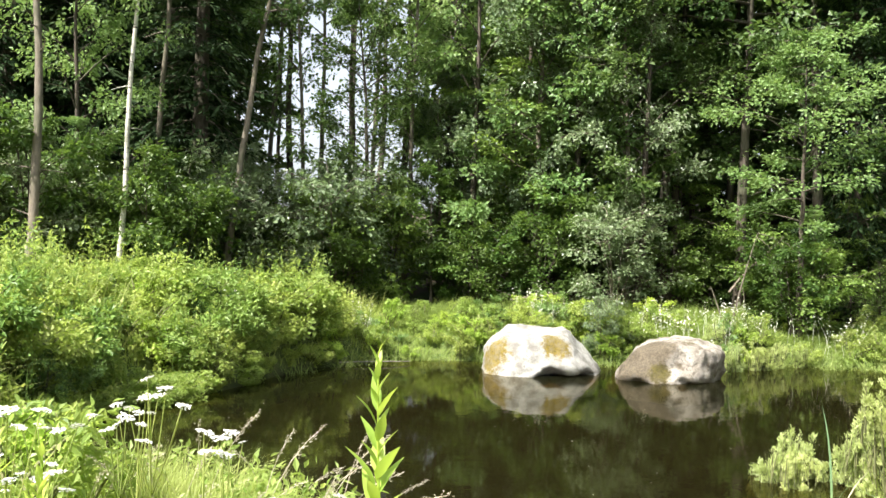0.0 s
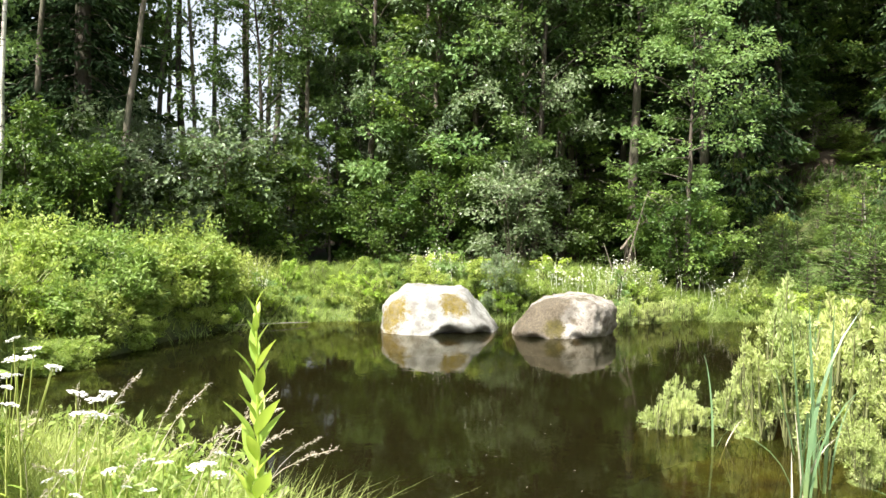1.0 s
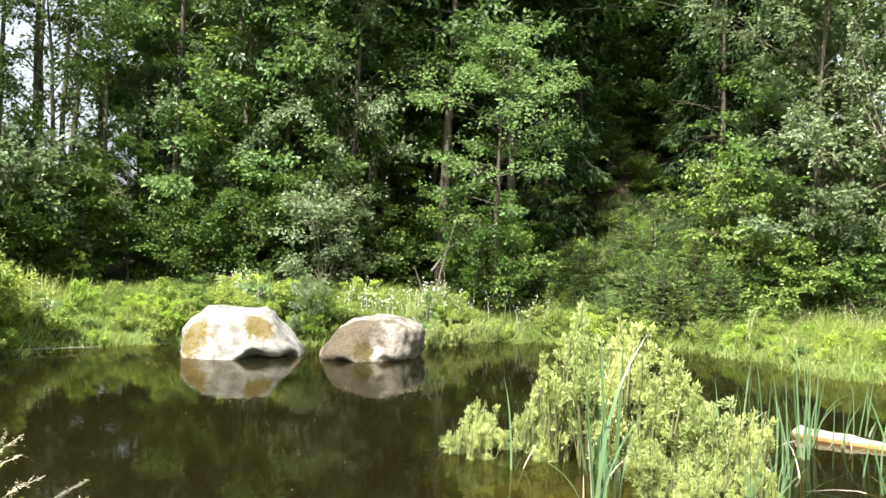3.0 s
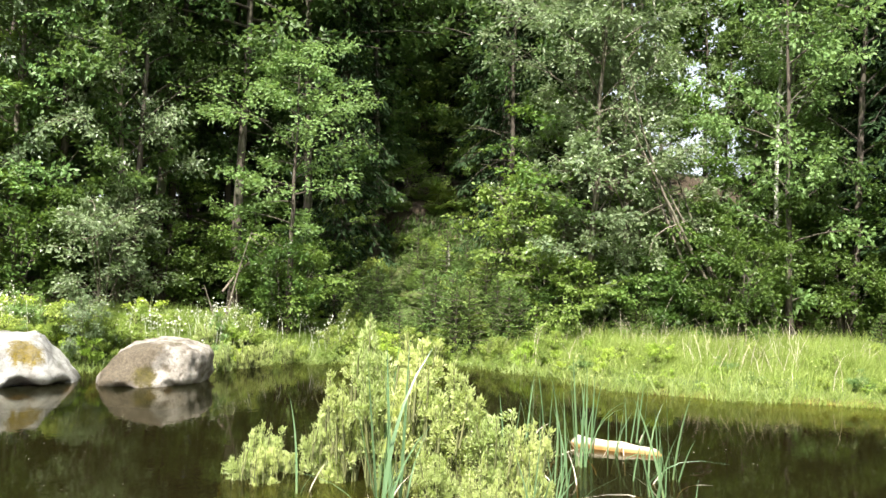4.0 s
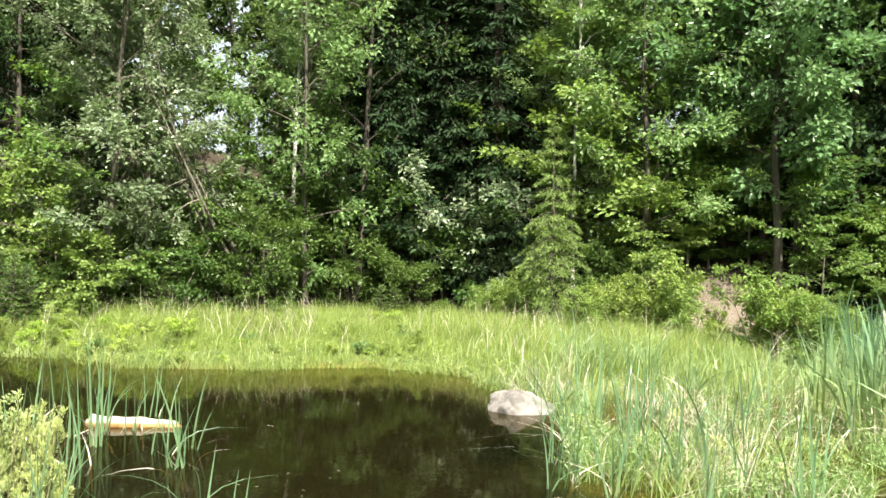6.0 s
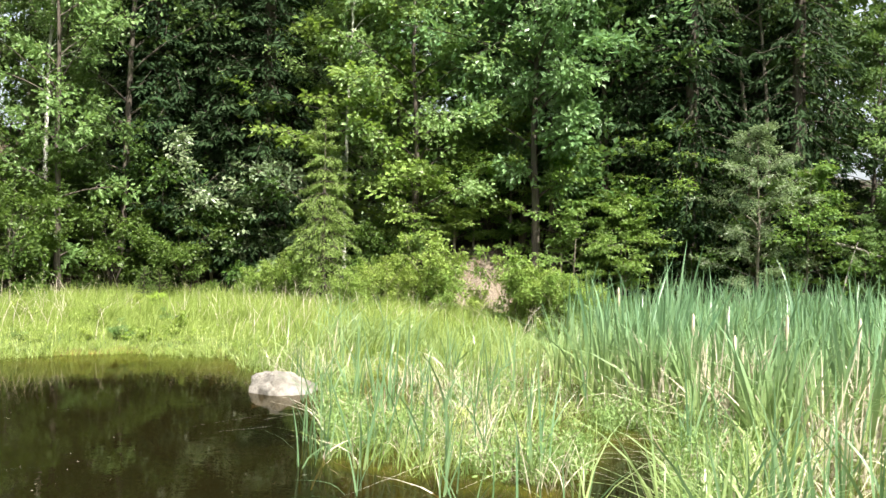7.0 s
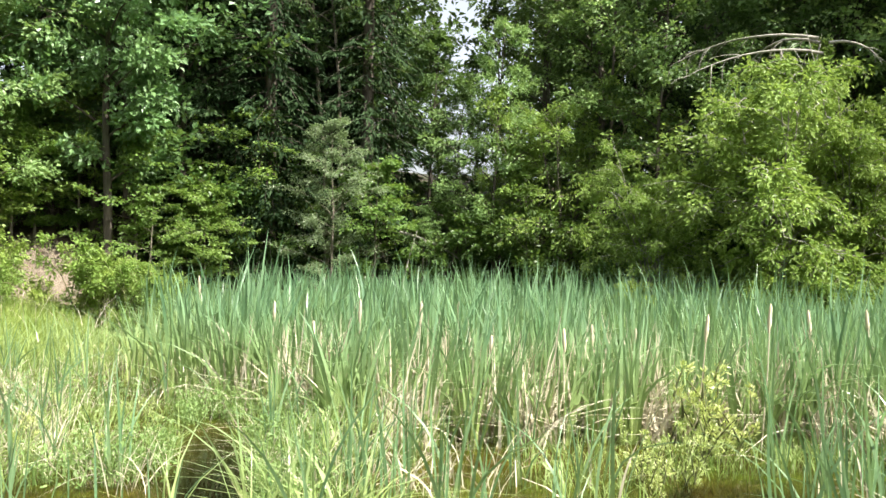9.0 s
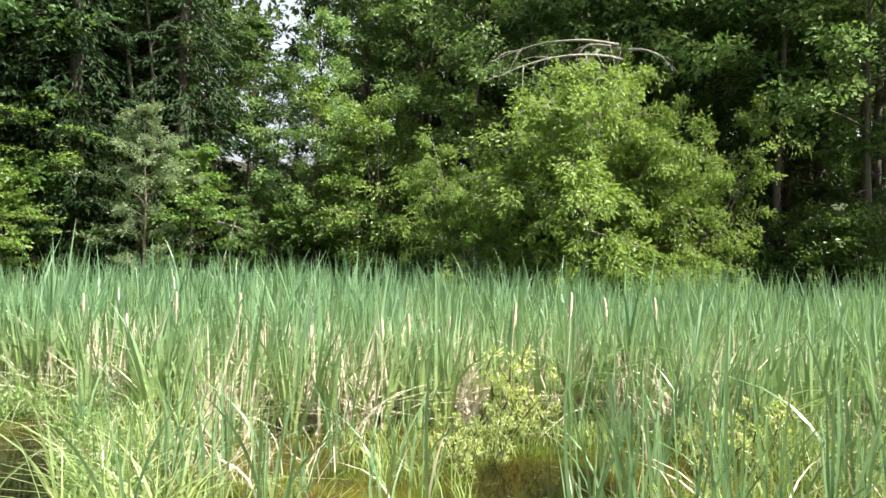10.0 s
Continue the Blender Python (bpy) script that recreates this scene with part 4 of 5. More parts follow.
# ---- scattered low growth ----
def scatter(n, az0, az1, d0, d1, keep, seed):
    """Random spots on the ground of a ring sector for which keep(az, d, x, y, z) holds."""
    rg = np.random.default_rng(seed)
    az, d = rg.uniform(az0, az1, n), np.sqrt(rg.uniform(d0 ** 2, d1 ** 2, n))
    x, y = d * np.sin(np.radians(az)), d * np.cos(np.radians(az))
    z = ground_z(x, y)
    ok = keep(az, d, x, y, z)
    return np.stack([x, y, z], -1)[ok], rg


def blades_of(points, rg, height, width, lean, curl, segs, wind=2.0, gust=1.4):
    n = len(points)
    az = rg.normal(wind, gust, n)
    return blade_strips(points, height * rg.uniform(.6, 1.2, n), width * rg.uniform(.7, 1.3, n), lean * rg.uniform(0, 1.6, n), az, curl * rg.uniform(0, 1.6, n) ** 2, segs, rg)


def stuff(title, pieces, mat, label, category):
    v, f = merge(pieces)
    return tagged(new(title, np_mesh(title, v, [f], mat if isinstance(mat, list) else [mat])), label, category, kind="stuff")



def off_shore(points):
    """Grass is short at the water and grows taller away from it, in uneven tufts."""
    az, d = bearing(points[:, 0], points[:, 1])
    return (.3 + .7 * smooth(d - plan(SHORE, az), -.2, 2.6)) * (.85 + .3 * waves(points[:, 0], points[:, 1], 2.4, 44))


# meadow beyond the water
p, rg = scatter(95000, 34, 82, 11, 21.5, lambda az, d, x, y, z: (z > -.04) & (d > plan(SHORE, az) - .5) & (d < plan(TREES, az) + .3) & (az < 84), 201)
stuff("meadow_grass", [blades_of(p, rg, .5 * off_shore(p), .0085, .35, .6, 3)], LEAF["meadow"], "tall bright green meadow grass on the far bank", "grass")
p, rg = scatter(2200, 34, 84, 11, 21, lambda az, d, x, y, z: (z > .0) & (d > plan(SHORE, az) + .3) & (d < plan(TREES, az) + .3) & (waves(x, y, 1.7, 55) > -.1), 218)
stuff("meadow_stalks", [blades_of(p, rg, .72, .007, .3, .4, 3, gust=5.0)], LEAF["straw"], "pale seed stalks over the meadow grass", "grass")
p, rg = scatter(80000, -12, 36, 15.5, 22, lambda az, d, x, y, z: (z > -.04) & (d > plan(SHORE, az) - .5) & (d < plan(TREES, az) + .6), 202)
stuff("bank_grass", [blades_of(p, rg, .46 * off_shore(p), .0095, .35, .6, 3)], LEAF["meadow"], "green bank grass round the boulders", "grass")
p, rg = scatter(26000, 24, 40, 19, 26, lambda az, d, x, y, z: (np.hypot((az - 31.5) / 5.5, (d - plan(TREES, az) - 2.5) / 3.2) < 1) & (waves(x, y, 2, 8) > -.5), 203)
# dark undergrowth colour instead of grass green: the slope's shade is painted in
stuff("slope_grass", [blades_of(p[::3], rg, .24, .03, .6, .8, 3)], LEAF["bramble"], "short grass on the slope, its shade put into the colour", "grass")
# near bank
p, rg = scatter(62000, -45, 3, 1.8, 6.2, lambda az, d, x, y, z: (z > -.02) & (d < plan(NEAR, az) + .2), 204)
stuff("near_grass", [blades_of(p, rg, .52 * (.8 + .4 * waves(p[:, 0], p[:, 1], 3.0, 46)), .0062, .35, .4, 4, gust=5.0)], LEAF["turf"], "long sunlit grass on the near bank", "grass")
p, rg = scatter(1900, -45, 1, 2.0, 5.6, lambda az, d, x, y, z: (z > .0) & (d < plan(NEAR, az)) & (waves(x, y, 3.0, 47) > -.2), 213)
NEAR_WEEDS = p, rg
p, rg = scatter(30000, -180, 180, .05, 9, lambda az, d, x, y, z: (z > .03) & (d < plan(NEAR, az)), 214)
stuff("short_turf", [blades_of(p, rg, .12, .01, .4, .6, 2, gust=5.0)], LEAF["turf"], "short trodden grass on the near bank", "grass")
# marsh sedge
hole = lambda az, d: (np.hypot((az - 89.4) / 2.4, (d - 6.5) / 2.1) > 1) & (np.hypot((az - 122) / 5, (d - 6.2) / .9) > 1)
wet = lambda az, d, x, y, z: (marsh(x, y) > .5) & (z < .3) & (z > -.2) & hole(az, d)
p, rg = scatter(52000, 64, 145, 5, 17.5, lambda *q: wet(*q) & (waves(q[2], q[3], 2.0, 14) > -.2), 205)
p[:, 2] = np.maximum(p[:, 2], -.1)
stuff("sedge", [blades_of(p, rg, .44 * (.8 + .4 * waves(p[:, 0], p[:, 1], 1.7, 19)), .009, .35, .6, 4)], LEAF["sedge"], "pale green sedge growing in shallow water", "sedge")
p, rg = scatter(7000, 66, 100, 5, 14, lambda *q: wet(*q) & (waves(q[2], q[3], 1.6, 15) > .5), 211)
p[:, 2] = np.maximum(p[:, 2], -.1)
stuff("tall_sedge", [blades_of(p, rg, .85, .015, .3, .8, 5)], LEAF["reed"], "taller arching sedge blades in the marsh", "sedge")
p, rg = scatter(52000, -11, 73, 9.5, 19.5, lambda az, d, x, y, z: (np.abs(plan(SHORE, az) - d - .25 - .35 * waves(x, y, 2.1, 52)) < .35) & (waves(x, y, 4.0, 53) > -.1), 217)
p[:, 2] = np.maximum(p[:, 2], -.08)
stuff("shore_sedge", [blades_of(p, rg, .34, .011, .5, .9, 4, gust=5.0)], LEAF["sedge"], "messy sedge fringe hanging over the water edge", "sedge")
p, rg = scatter(4600, 66, 108, 5, 13, lambda *q: wet(*q) & (waves(q[2], q[3], 2.8, 58) > .1), 222)
p[:, 2] = np.maximum(p[:, 2], -.06)
stuff("dry_sedge", [blades_of(p, rg, .5, .008, .55, 1.0, 4, gust=5.0)], LEAF["straw"], "bleached bent sedge blades in the marsh", "sedge")
# cattails
rngu = np.random.default_rng(3).random
reach = lambda az, x, y: 7.9 + 2.6 * (1 - smooth(az, 84, 100)) + .5 * waves(x, y, 1.3, 17)
dense = lambda az, d, x, y, z: (d > reach(az, x, y)) & (d < plan(SHORE, az) + 1.0) & (smooth(az, 84, 90) > rngu(len(az)) * .98) & (waves(x, y, 2.6, 18) > -.75)
rise_fall = lambda p: .92 + .13 * waves(p[:, 0], p[:, 1], 1.1, 23)


def fans(points, rg, height, width, per, bent):
    """Cattail plants: flat fans of blades that rise from one foot; a share of the blades is bent over."""
    n = len(points)
    t = np.tile(np.linspace(-1, 1, per), n) + rg.normal(0, .25, n * per)
    a = np.repeat(rg.uniform(0, 6.28, n), per)
    foot = np.repeat(points, per, 0) + np.stack([np.sin(a), np.cos(a), 0 * a], -1) * (.035 * t)[:, None]
    tall = np.repeat(height * rg.uniform(.66, 1.1, n), per) * (1.02 - .2 * np.abs(t)) * rg.uniform(.7, 1.08, n * per)
    curl = np.where(rg.random(n * per) < bent, rg.uniform(.5, 1.4, n * per), rg.uniform(0, .28, n * per) ** 1.3)
    tilt = np.repeat(rg.normal(0, .07, (n, 2)), per, 0) + np.stack([np.sin(a), np.cos(a)], -1) * (.15 * t)[:, None] + rg.normal(0, .035, (n * per, 2))
    return blade_strips(foot, tall, width * rg.uniform(.6, 1.25, n * per), np.hypot(*tilt.T), np.arctan2(*tilt.T), curl, 6, rg)


p, rg = scatter(4100, 80, 150, 7.0, 19.5, dense, 206)
p[:, 2] = np.maximum(p[:, 2], -.12)
stuff("cattail_bed", [fans(p, rg, 1.62 * rise_fall(p), .035, 6, .14)], LEAF["reed"], "dense stand of blue-green cattails", "cattails")
p, rg = scatter(15000, 80, 150, 7.0, 11, lambda *q: dense(*q) & (q[1] < reach(q[0], q[2], q[3]) + 1.3) & (waves(q[2], q[3], 3.4, 27) > .1), 207)
p[:, 2] = np.maximum(p[:, 2], -.1)
stuff("dead_cattails", [blades_of(p, rg, .6, .024, .7, .8, 4), blades_of(p[::3], rg, .95, .018, .14, .15, 4), blades_of(p[1::9], rg, 1.1, .016, .1, .6, 5)], LEAF["straw"], "bleached dead cattail leaves between the green ones", "reeds")
# ---- weeds on the bank: patches of different herbs ----
def weeds(points, rg, tall, leaf, per, slim=.5, stalk=.25, span=.15):
    n = len(points)
    h = tall * rg.uniform(.45, 1.15, n)
    az = rg.uniform(0, 6.28, n)
    sv, sf = blade_strips(points, h, np.full(n, .008), rg.uniform(0, .25, n), az, rg.uniform(0, .2, n), 2, rg)
    u = rg.uniform(span, 1, (n, per))
    c = points[:, None] + np.stack([np.sin(az)[:, None] * u * .15 * h[:, None], np.cos(az)[:, None] * u * .15 * h[:, None], u * h[:, None]], -1)
    c = c.reshape(-1, 3) + rg.normal(0, .035, (n * per, 3))
    ax = rg.normal(0, 1, c.shape) + [0, 0, stalk]
    ln = leaf * rg.uniform(.5, 1.4, len(c))
    lv = leaf_quads(c, ax, rg.normal(0, .5, c.shape) + [0, 0, 1], ln, ln * slim)
    return [(sv, sf), (lv, quads(len(c)))]


p, rg = NEAR_WEEDS
stuff("near_weeds", weeds(p, rg, .55, .06, 16, .4), LEAF["weed"], "small leafy weeds among the near grass", "weeds")
p, rg = scatter(9000, 66, 97, 5, 15, lambda *q: wet(*q) & (waves(q[2], q[3], 2.3, 48) > .05) & (q[1] < 10.5), 221)
p[:, 2] = np.maximum(p[:, 2], -.06)
stuff("marsh_weeds", weeds(p[:2600], rg, .4, .042, 13, .45), LEAF["birch"], "small leafy marsh weeds between the sedge", "weeds")
on_left = lambda az, d, x, y, z: (z > .0) & (d > plan(SHORE, az) - .3) & (d < plan(TREES, az) + .3)
swell = lambda x, y: .62 + .38 * waves(x, y, 1.1, 40)
p, rg = scatter(5200, -48, -5, 7.5, 20, lambda *q: on_left(*q) & (waves(q[2], q[3], 1.3, 41) > -.1), 208)
stuff("bank_weeds", weeds(p, rg, .75 * off_shore(p), .08, 20), LEAF["weed"], "lush mixed weeds covering the bank", "weeds")
p, rg = scatter(4200, -48, -4, 7.5, 20, lambda *q: on_left(*q) & (waves(q[2], q[3], 1.1, 43) > .05), 209)
stuff("tall_weeds", weeds(p[::2], rg, 1.2 * off_shore(p[::2]), .075, 24, .5), LEAF["weed"], "taller leafy green herbs on the bank", "weeds")
p, rg = scatter(2600, -48, -7.5, 7.5, 18, lambda *q: on_left(*q) & (q[1] > plan(SHORE, q[0]) + .5) & (waves(q[2], q[3], 1.9, 45) > .2), 223)
stuff("nettles", weeds(p[:260], rg, 1.3, .085, 34, .4, span=.3), LEAF["weed"], "tall upright nettles over the bank bushes", "weeds")
stuff("fireweed", weeds(p[300:480], rg, 1.25, .07, 44, .25, span=.3), LEAF["nettle"], "tall narrow-leaved herbs over the bank bushes", "weeds")
p, rg = scatter(16000, -48, -3, 7.5, 20, lambda *q: on_left(*q) & (waves(q[2], q[3], 1.3, 41) < .15), 210)
stuff("bank_long_grass", [blades_of(p, rg, .8 * off_shore(p), .014, .3, .5, 4)], LEAF["turf"], "long grass between the weeds", "grass")
for k in range(26):
    az = rng.uniform(-31, -5)
    d = float(plan(NEAR, az)) - abs(rng.normal(0, .7)) - .1
    plant("herb", az, d, rng.uniform(.45, .8) + (.3 if az < -22 else 0), wide=1.1)
for k in range(60):
    az = rng.uniform(-30, -7.5)
    d = float(plan(SHORE, az)) + rng.uniform(.1, 5.5)
    plant("herb", az, min(d, edge(az)), rng.uniform(.5, 1.05), wide=1.1)
for k in range(84):
    az = rng.uniform(-32, -7.6)
    rim = k < 34
    d = float(plan(SHORE, az)) + (rng.uniform(.15, .9) if rim else rng.uniform(.9, 4.6))
    lump = .8 + .3 * float(waves(d * math.sin(radians(az)), d * math.cos(radians(az)), 1.2, 40))
    plant("bush", az, min(d, edge(az)), (.36 if rim else .66) * lump * rng.uniform(.5, 1.35), wide=1.1)
for k in range(46):
    az = rng.uniform(-32, -8)
    plant("bush", az, float(plan(SHORE, az)) + rng.uniform(-.1, .5), rng.uniform(.22, .38), wide=1.4, which=int(rng.choice([0, 2, 3])))
for az, d, sz, which in ((-8.6, 15.3, .8, 2), (-9.6, 15.1, .92, 0), (-10.8, 15.2, .85, 2), (-11.6, 14.4, .75, 0), (-12.4, 13.9, .7, 1), (-13.4, 13.4, .65, 1), (-16.0, 12.6, .75, 1), (-8.0, 15.9, .8, 0), (-22.5, 11.4, .75, 1), (-25.8, 10.4, .85, 0), (-27.6, 10.2, .95, 1), (-24.2, 10.6, .6, 0)):
    plant("bush", az, d, sz, which=which, wide=1.1)
for k in range(120):
    az = rng.uniform(-8, 40)
    d = float(plan(SHORE, az)) + abs(rng.normal(0, 1.4)) - .15
    plant("herb", az, d, rng.uniform(.35, .9), wide=1.2)
for k in range(44):
    az = rng.uniform(34, 62)
    plant("herb", az, float(plan(SHORE, az)) + rng.uniform(.1, 4), rng.uniform(.25, .6), wide=1.3)
for k in range(26):
    az = rng.uniform(40, 68)
    plant("herb", az, float(plan(SHORE, az)) + abs(rng.normal(.1, .4)), rng.uniform(.16, .32), wide=1.5, which=int(rng.choice([0, 1, 4])))
for az, d, sz, kind in ((-12.5, 14.4, .5, "sprout"), (-9.3, 17.6, .62, "sprout"), (-10.6, 16.6, .6, "sprout"), (-17, 15.5, .5, "sprout"), (-23.5, 13.6, .5, "sprout"), (-26, 12.6, .6, "sprout"), (-18.6, 18.4, .95, "shrub"), (-17.2, 18.6, .95, "shrub"),
                        (-14.5, 13.6, .28, "shrub"), (-24.5, 10.0, .25, "shrub"), (10.4, 17.2, .36, "greyshrub"), (18.6, 16.8, .8, "sallow"), (76.6, 17.6, 1.0, "sprout"), (77.5, 17.2, .7, "sprout"), (81.6, 17.2, 1.0, "sprout"), (82.5, 17.3, .9, "sprout"), (83.2, 17.0, .7, "sprout"), (79.2, 17.4, .5, "sprout"), (84.4, 16.8, .8, "sprout"), (86.0, 17.0, .75, "sprout"), (73, 17.6, .75, "sprout"), (71.4, 17.4, .65, "sprout"), (126, 16.6, .8, "sprout"), (128.5, 16.6, 1.0, "sprout"), (131, 16.8, 1.0, "sprout"), (124, 16.6, .9, "sprout"), (133, 17.2, 1.0, "sprout"), (19.8, 17.2, .75, "sallow"), (17.4, 17.4, .85, "sallow"), (17.9, 16.6, .7, "sallow"), (20.4, 17.4, .8, "sallow"), (22.4, 18.2, .7, "sallow"), (2.2, 17.3, .6, "sallow"), (21, 17.9, .75, "sallow"), (-1.5, 18.4, .75, "herb"), (-3.5, 18.0, .9, "herb")):
    plant(kind, az, d, sz)

# ---- willow shrubs in the shallow water ----
for az, d, sz, wide in ((20.2, 8.3, .8, .8), (21.4, 8.1, .95, .75), (22.4, 7.9, .68, .8), (23.3, 8.3, .72, .8), (19.6, 8.0, .55, .8), (25.4, 8.3, .95, .7), (27.2, 8.0, 1.2, .8), (29.0, 7.8, 1.48, .7), (30.8, 7.5, 1.46, .75), (32.6, 7.4, 1.26, .8), (34.4, 7.3, 1.2, .8), (36.2, 7.2, 1.08, .8), (38.0, 7.1, .92, .75), (39.4, 6.9, .75, .75),
                        (35.6, 6.5, .7, .8), (37.6, 6.5, .62, .8), (33.4, 6.8, .7, .8)):
    plant("sallow", az, d, 1.1 * sz, wide=wide, sink=.08)
for az, d, sz in ((117.4, 6.6, .62), (118.7, 6.9, .72), (120.4, 7.6, 1.05), (119.6, 6.2, .45), (121.3, 7.7, .9), (116.6, 7.0, .6), (133.5, 6.8, .75), (135.5, 7.2, .8), (131.8, 7.0, .6), (79, 7.9, .5), (83, 7.4, .45), (74, 8.4, .45), (76.5, 9.4, .5), (86, 8.6, .5), (81, 9.2, .55), (71.5, 8.8, .5)):
    plant("sprig", az, d, sz, wide=1.0, sink=.08)


# ---- cattail clumps that stand alone ----
def blade_mesh(k):
    rg = np.random.default_rng(300 + k)
    v, f = blade_strips(np.zeros((1, 3)), np.array([1.0]), np.array([.018]), np.array([.02 + .05 * k % .2]), np.array([1.6]), np.array([(0, .08, .25, .6, 1.1)[k]]), 7, rg)
    return np_mesh("cattail blade", v, [f], [LEAF["clump"]], soft=True)


BLADES = [blade_mesh(k) for k in range(5)]
STRAWS = []
for k in range(3):
    v, f = blade_strips(np.zeros((1, 3)), np.array([1.0]), np.array([.022]), np.array([.1]), np.array([1.6]), np.array([(.1, .4, .75)[k]]), 6, np.random.default_rng(320 + k))
    STRAWS.append(np_mesh("dry blade", v, [f], [LEAF["straw"]], soft=True))


def cattail_clump(az, d, height, count, dry=1, label="blue-green cattail clump standing in shallow water"):
    x, y, z = spot(az, d)
    top = tagged(new("cattail_clump"), label, "cattails", "cattail clumps")
    top.matrix_world = pose(x, y, max(z, -.2))
    for k in range(count + dry):
        green = k < count
        h = height * (rng.uniform(.55, 1.05) if green else rng.uniform(.25, .5))
        ob = part("blade" if green else "dry_blade", BLADES[int(rng.choice(5, p=[.32, .3, .2, .12, .06]))] if green else STRAWS[int(rng.integers(3))], top, "" if green else "bleached dry blade")
        ob.matrix_local = pose(rng.normal(0, .05), rng.normal(0, .05), 0, rng.normal(0, 5), rng.normal(0, 5), rng.uniform(0, 360)) @ Matrix.Diagonal((h if h > .7 else .8, h if h > .7 else .8, h, 1))


for az, d, h, n in ((29.3, 6.2, 1.55, 9), (30.2, 6.5, 1.5, 7), (29.2, 7.6, 1.5, 4), (36.6, 8.6, 1.3, 5), (38.2, 6.7, 1.05, 6), (39.6, 6.2, .95, 6), (41.2, 8.9, 1.3, 10), (42.2, 9.6, 1.1, 7), (43.6, 9.6, .9, 6), (44.6, 10.4, .9, 6), (46.1, 7.9, 1.02, 9), (45.3, 8.5, .9, 6), (46.9, 8.6, 1.0, 7), (39.4, 9.4, 1.2, 7), (38.0, 10.2, 1.1, 6), (40.6, 8.1, 1.15, 8),
                    (47.8, 6.6, .9, 5), (42.6, 6.5, .62, 5), (37.2, 5.8, .8, 5), (40.3, 7.4, .9, 6), (49.4, 6.3, .6, 3), (34.5, 8.9, 1.15, 4), (24.6, 7.6, 1.0, 2), (72.0, 9.6, 1.1, 7), (74.0, 8.6, 1.15, 8), (77.5, 8.4, 1.05, 8), (79.2, 8.2, 1.0, 7), (84.0, 6.9, 1.05, 9), (70.8, 7.4, .7, 5), (72.6, 6.4, .6, 6),
                    (100.4, 5.6, 1.0, 8), (106.5, 5.3, .9, 9), (96.5, 6.2, 1.0, 7), (94.0, 6.0, .9, 7), (131.5, 5.4, 1.3, 8), (134.2, 5.0, 1.25, 8), (137.0, 5.6, 1.35, 8), (84.4, 5.3, 1.0, 9), (80.5, 5.7, .95, 7), (86.6, 4.9, 1.0, 7), (78.2, 6.4, 1.0, 7), (139.5, 5.0, 1.3, 8), (126.0, 5.9, 1.0, 5), (141.5, 6.0, 1.4, 8), (112.5, 6.4, .9, 5)):
    cattail_clump(az, d, h, n, 1 + (n > 6))
for k in range(22):
    cattail_clump(rng.uniform(124, 145), rng.uniform(5.4, 9.0), rng.uniform(1.1, 1.55), int(rng.integers(6, 10)), 1)
for k in range(26):
    cattail_clump(rng.uniform(93, 146), rng.uniform(4.8, 7.8), rng.uniform(.8, 1.3), int(rng.integers(5, 9)), 1)
for k in range(60):
    az = rng.uniform(68, 100)
    cattail_clump(az, rng.uniform(7.0, 13.0), rng.uniform(.7, 1.15), int(rng.integers(4, 8)), 2)


# ---- old cattail stalks with pale heads ----
def stalk_meshes():
    v, f = tube([[0, 0, 0], [.01, 0, .6], [0, .01, 1.0]], [.006, .005, .004], 5)
    stem = np_mesh("cattail stem", v, [f], [LEAF["straw"]], soft=True)
    u = np.linspace(0, 1, 8)
    v, f = tube(np.stack([0 * u, .01 * u, .86 + .2 * u], -1), .016 * np.sin(np.pi * np.clip(u * .9 + .08, 0, 1)) ** .5 + .002 * np.sin(u * 31), 8)
    m, nt, out = material("weathered seed fluff")
    col = mix_rgb(nt, noise_of(nt, 40, 4, .7, node(nt, "ShaderNodeTexCoord").outputs["Object"]), (.38, .31, .2), (.7, .62, .48))
    nt.links.new(node(nt, "ShaderNodeBsdfPrincipled", {"Base Color": col, "Roughness": .95}).outputs[0], out.inputs[0])
    return stem, np_mesh("cattail head", v, [f], [m], soft=True)


STALK = stalk_meshes()
for az, d, h in ((102.2, 8.4, 1.22), (123.4, 8.2, 1.3), (111.6, 7.8, 1.05), (98.6, 9.0, 1.2), (107.0, 8.2, .95), (116.0, 9.0, 1.0), (119.4, 8.0, 1.2), (93.0, 9.5, 1.15), (126.5, 9.0, 1.2), (113.8, 8.6, 1.05), (104.6, 9.6, 1.15), (88.5, 12.5, 1.3), (95.6, 8.8, 1.0), (130, 9.5, 1.2)):
    x, y, z = spot(az, d)
    top = tagged(new("cattail_stalk"), "old cattail stalk with a pale weathered head", "cattail", "old cattail stalks")
    top.matrix_world = pose(x, y, max(z, -.15), rng.normal(0, 3), rng.normal(0, 3), rng.uniform(0, 360)) @ Matrix.Diagonal((1.1, 1.1, h * .98, 1))
    part("stem", STALK[0], top)
    part("seed_head", STALK[1], top, "pale brown weathered seed head")


# ---- near bank: tall bright herbs and white flowers ----
def herb_leaf(length, width, mat):
    u = np.linspace(0, 1, 6)
    w = width * np.sin(np.pi * u ** .75) / 2 + .001
    y, z = length * u, .1 * length * u - .22 * length * u ** 2
    v = np.concatenate([np.stack([-w, y, z + .25 * w], -1), np.stack([0 * u, y, z], -1), np.stack([w, y, z + .25 * w], -1)])
    i = np.arange(5)
    f = np.concatenate([np.stack([i, i + 6, i + 7, i + 1], -1), np.stack([i + 6, i + 12, i + 13, i + 7], -1)])
    return np_mesh("herb leaf", v, [f], [mat], soft=True)


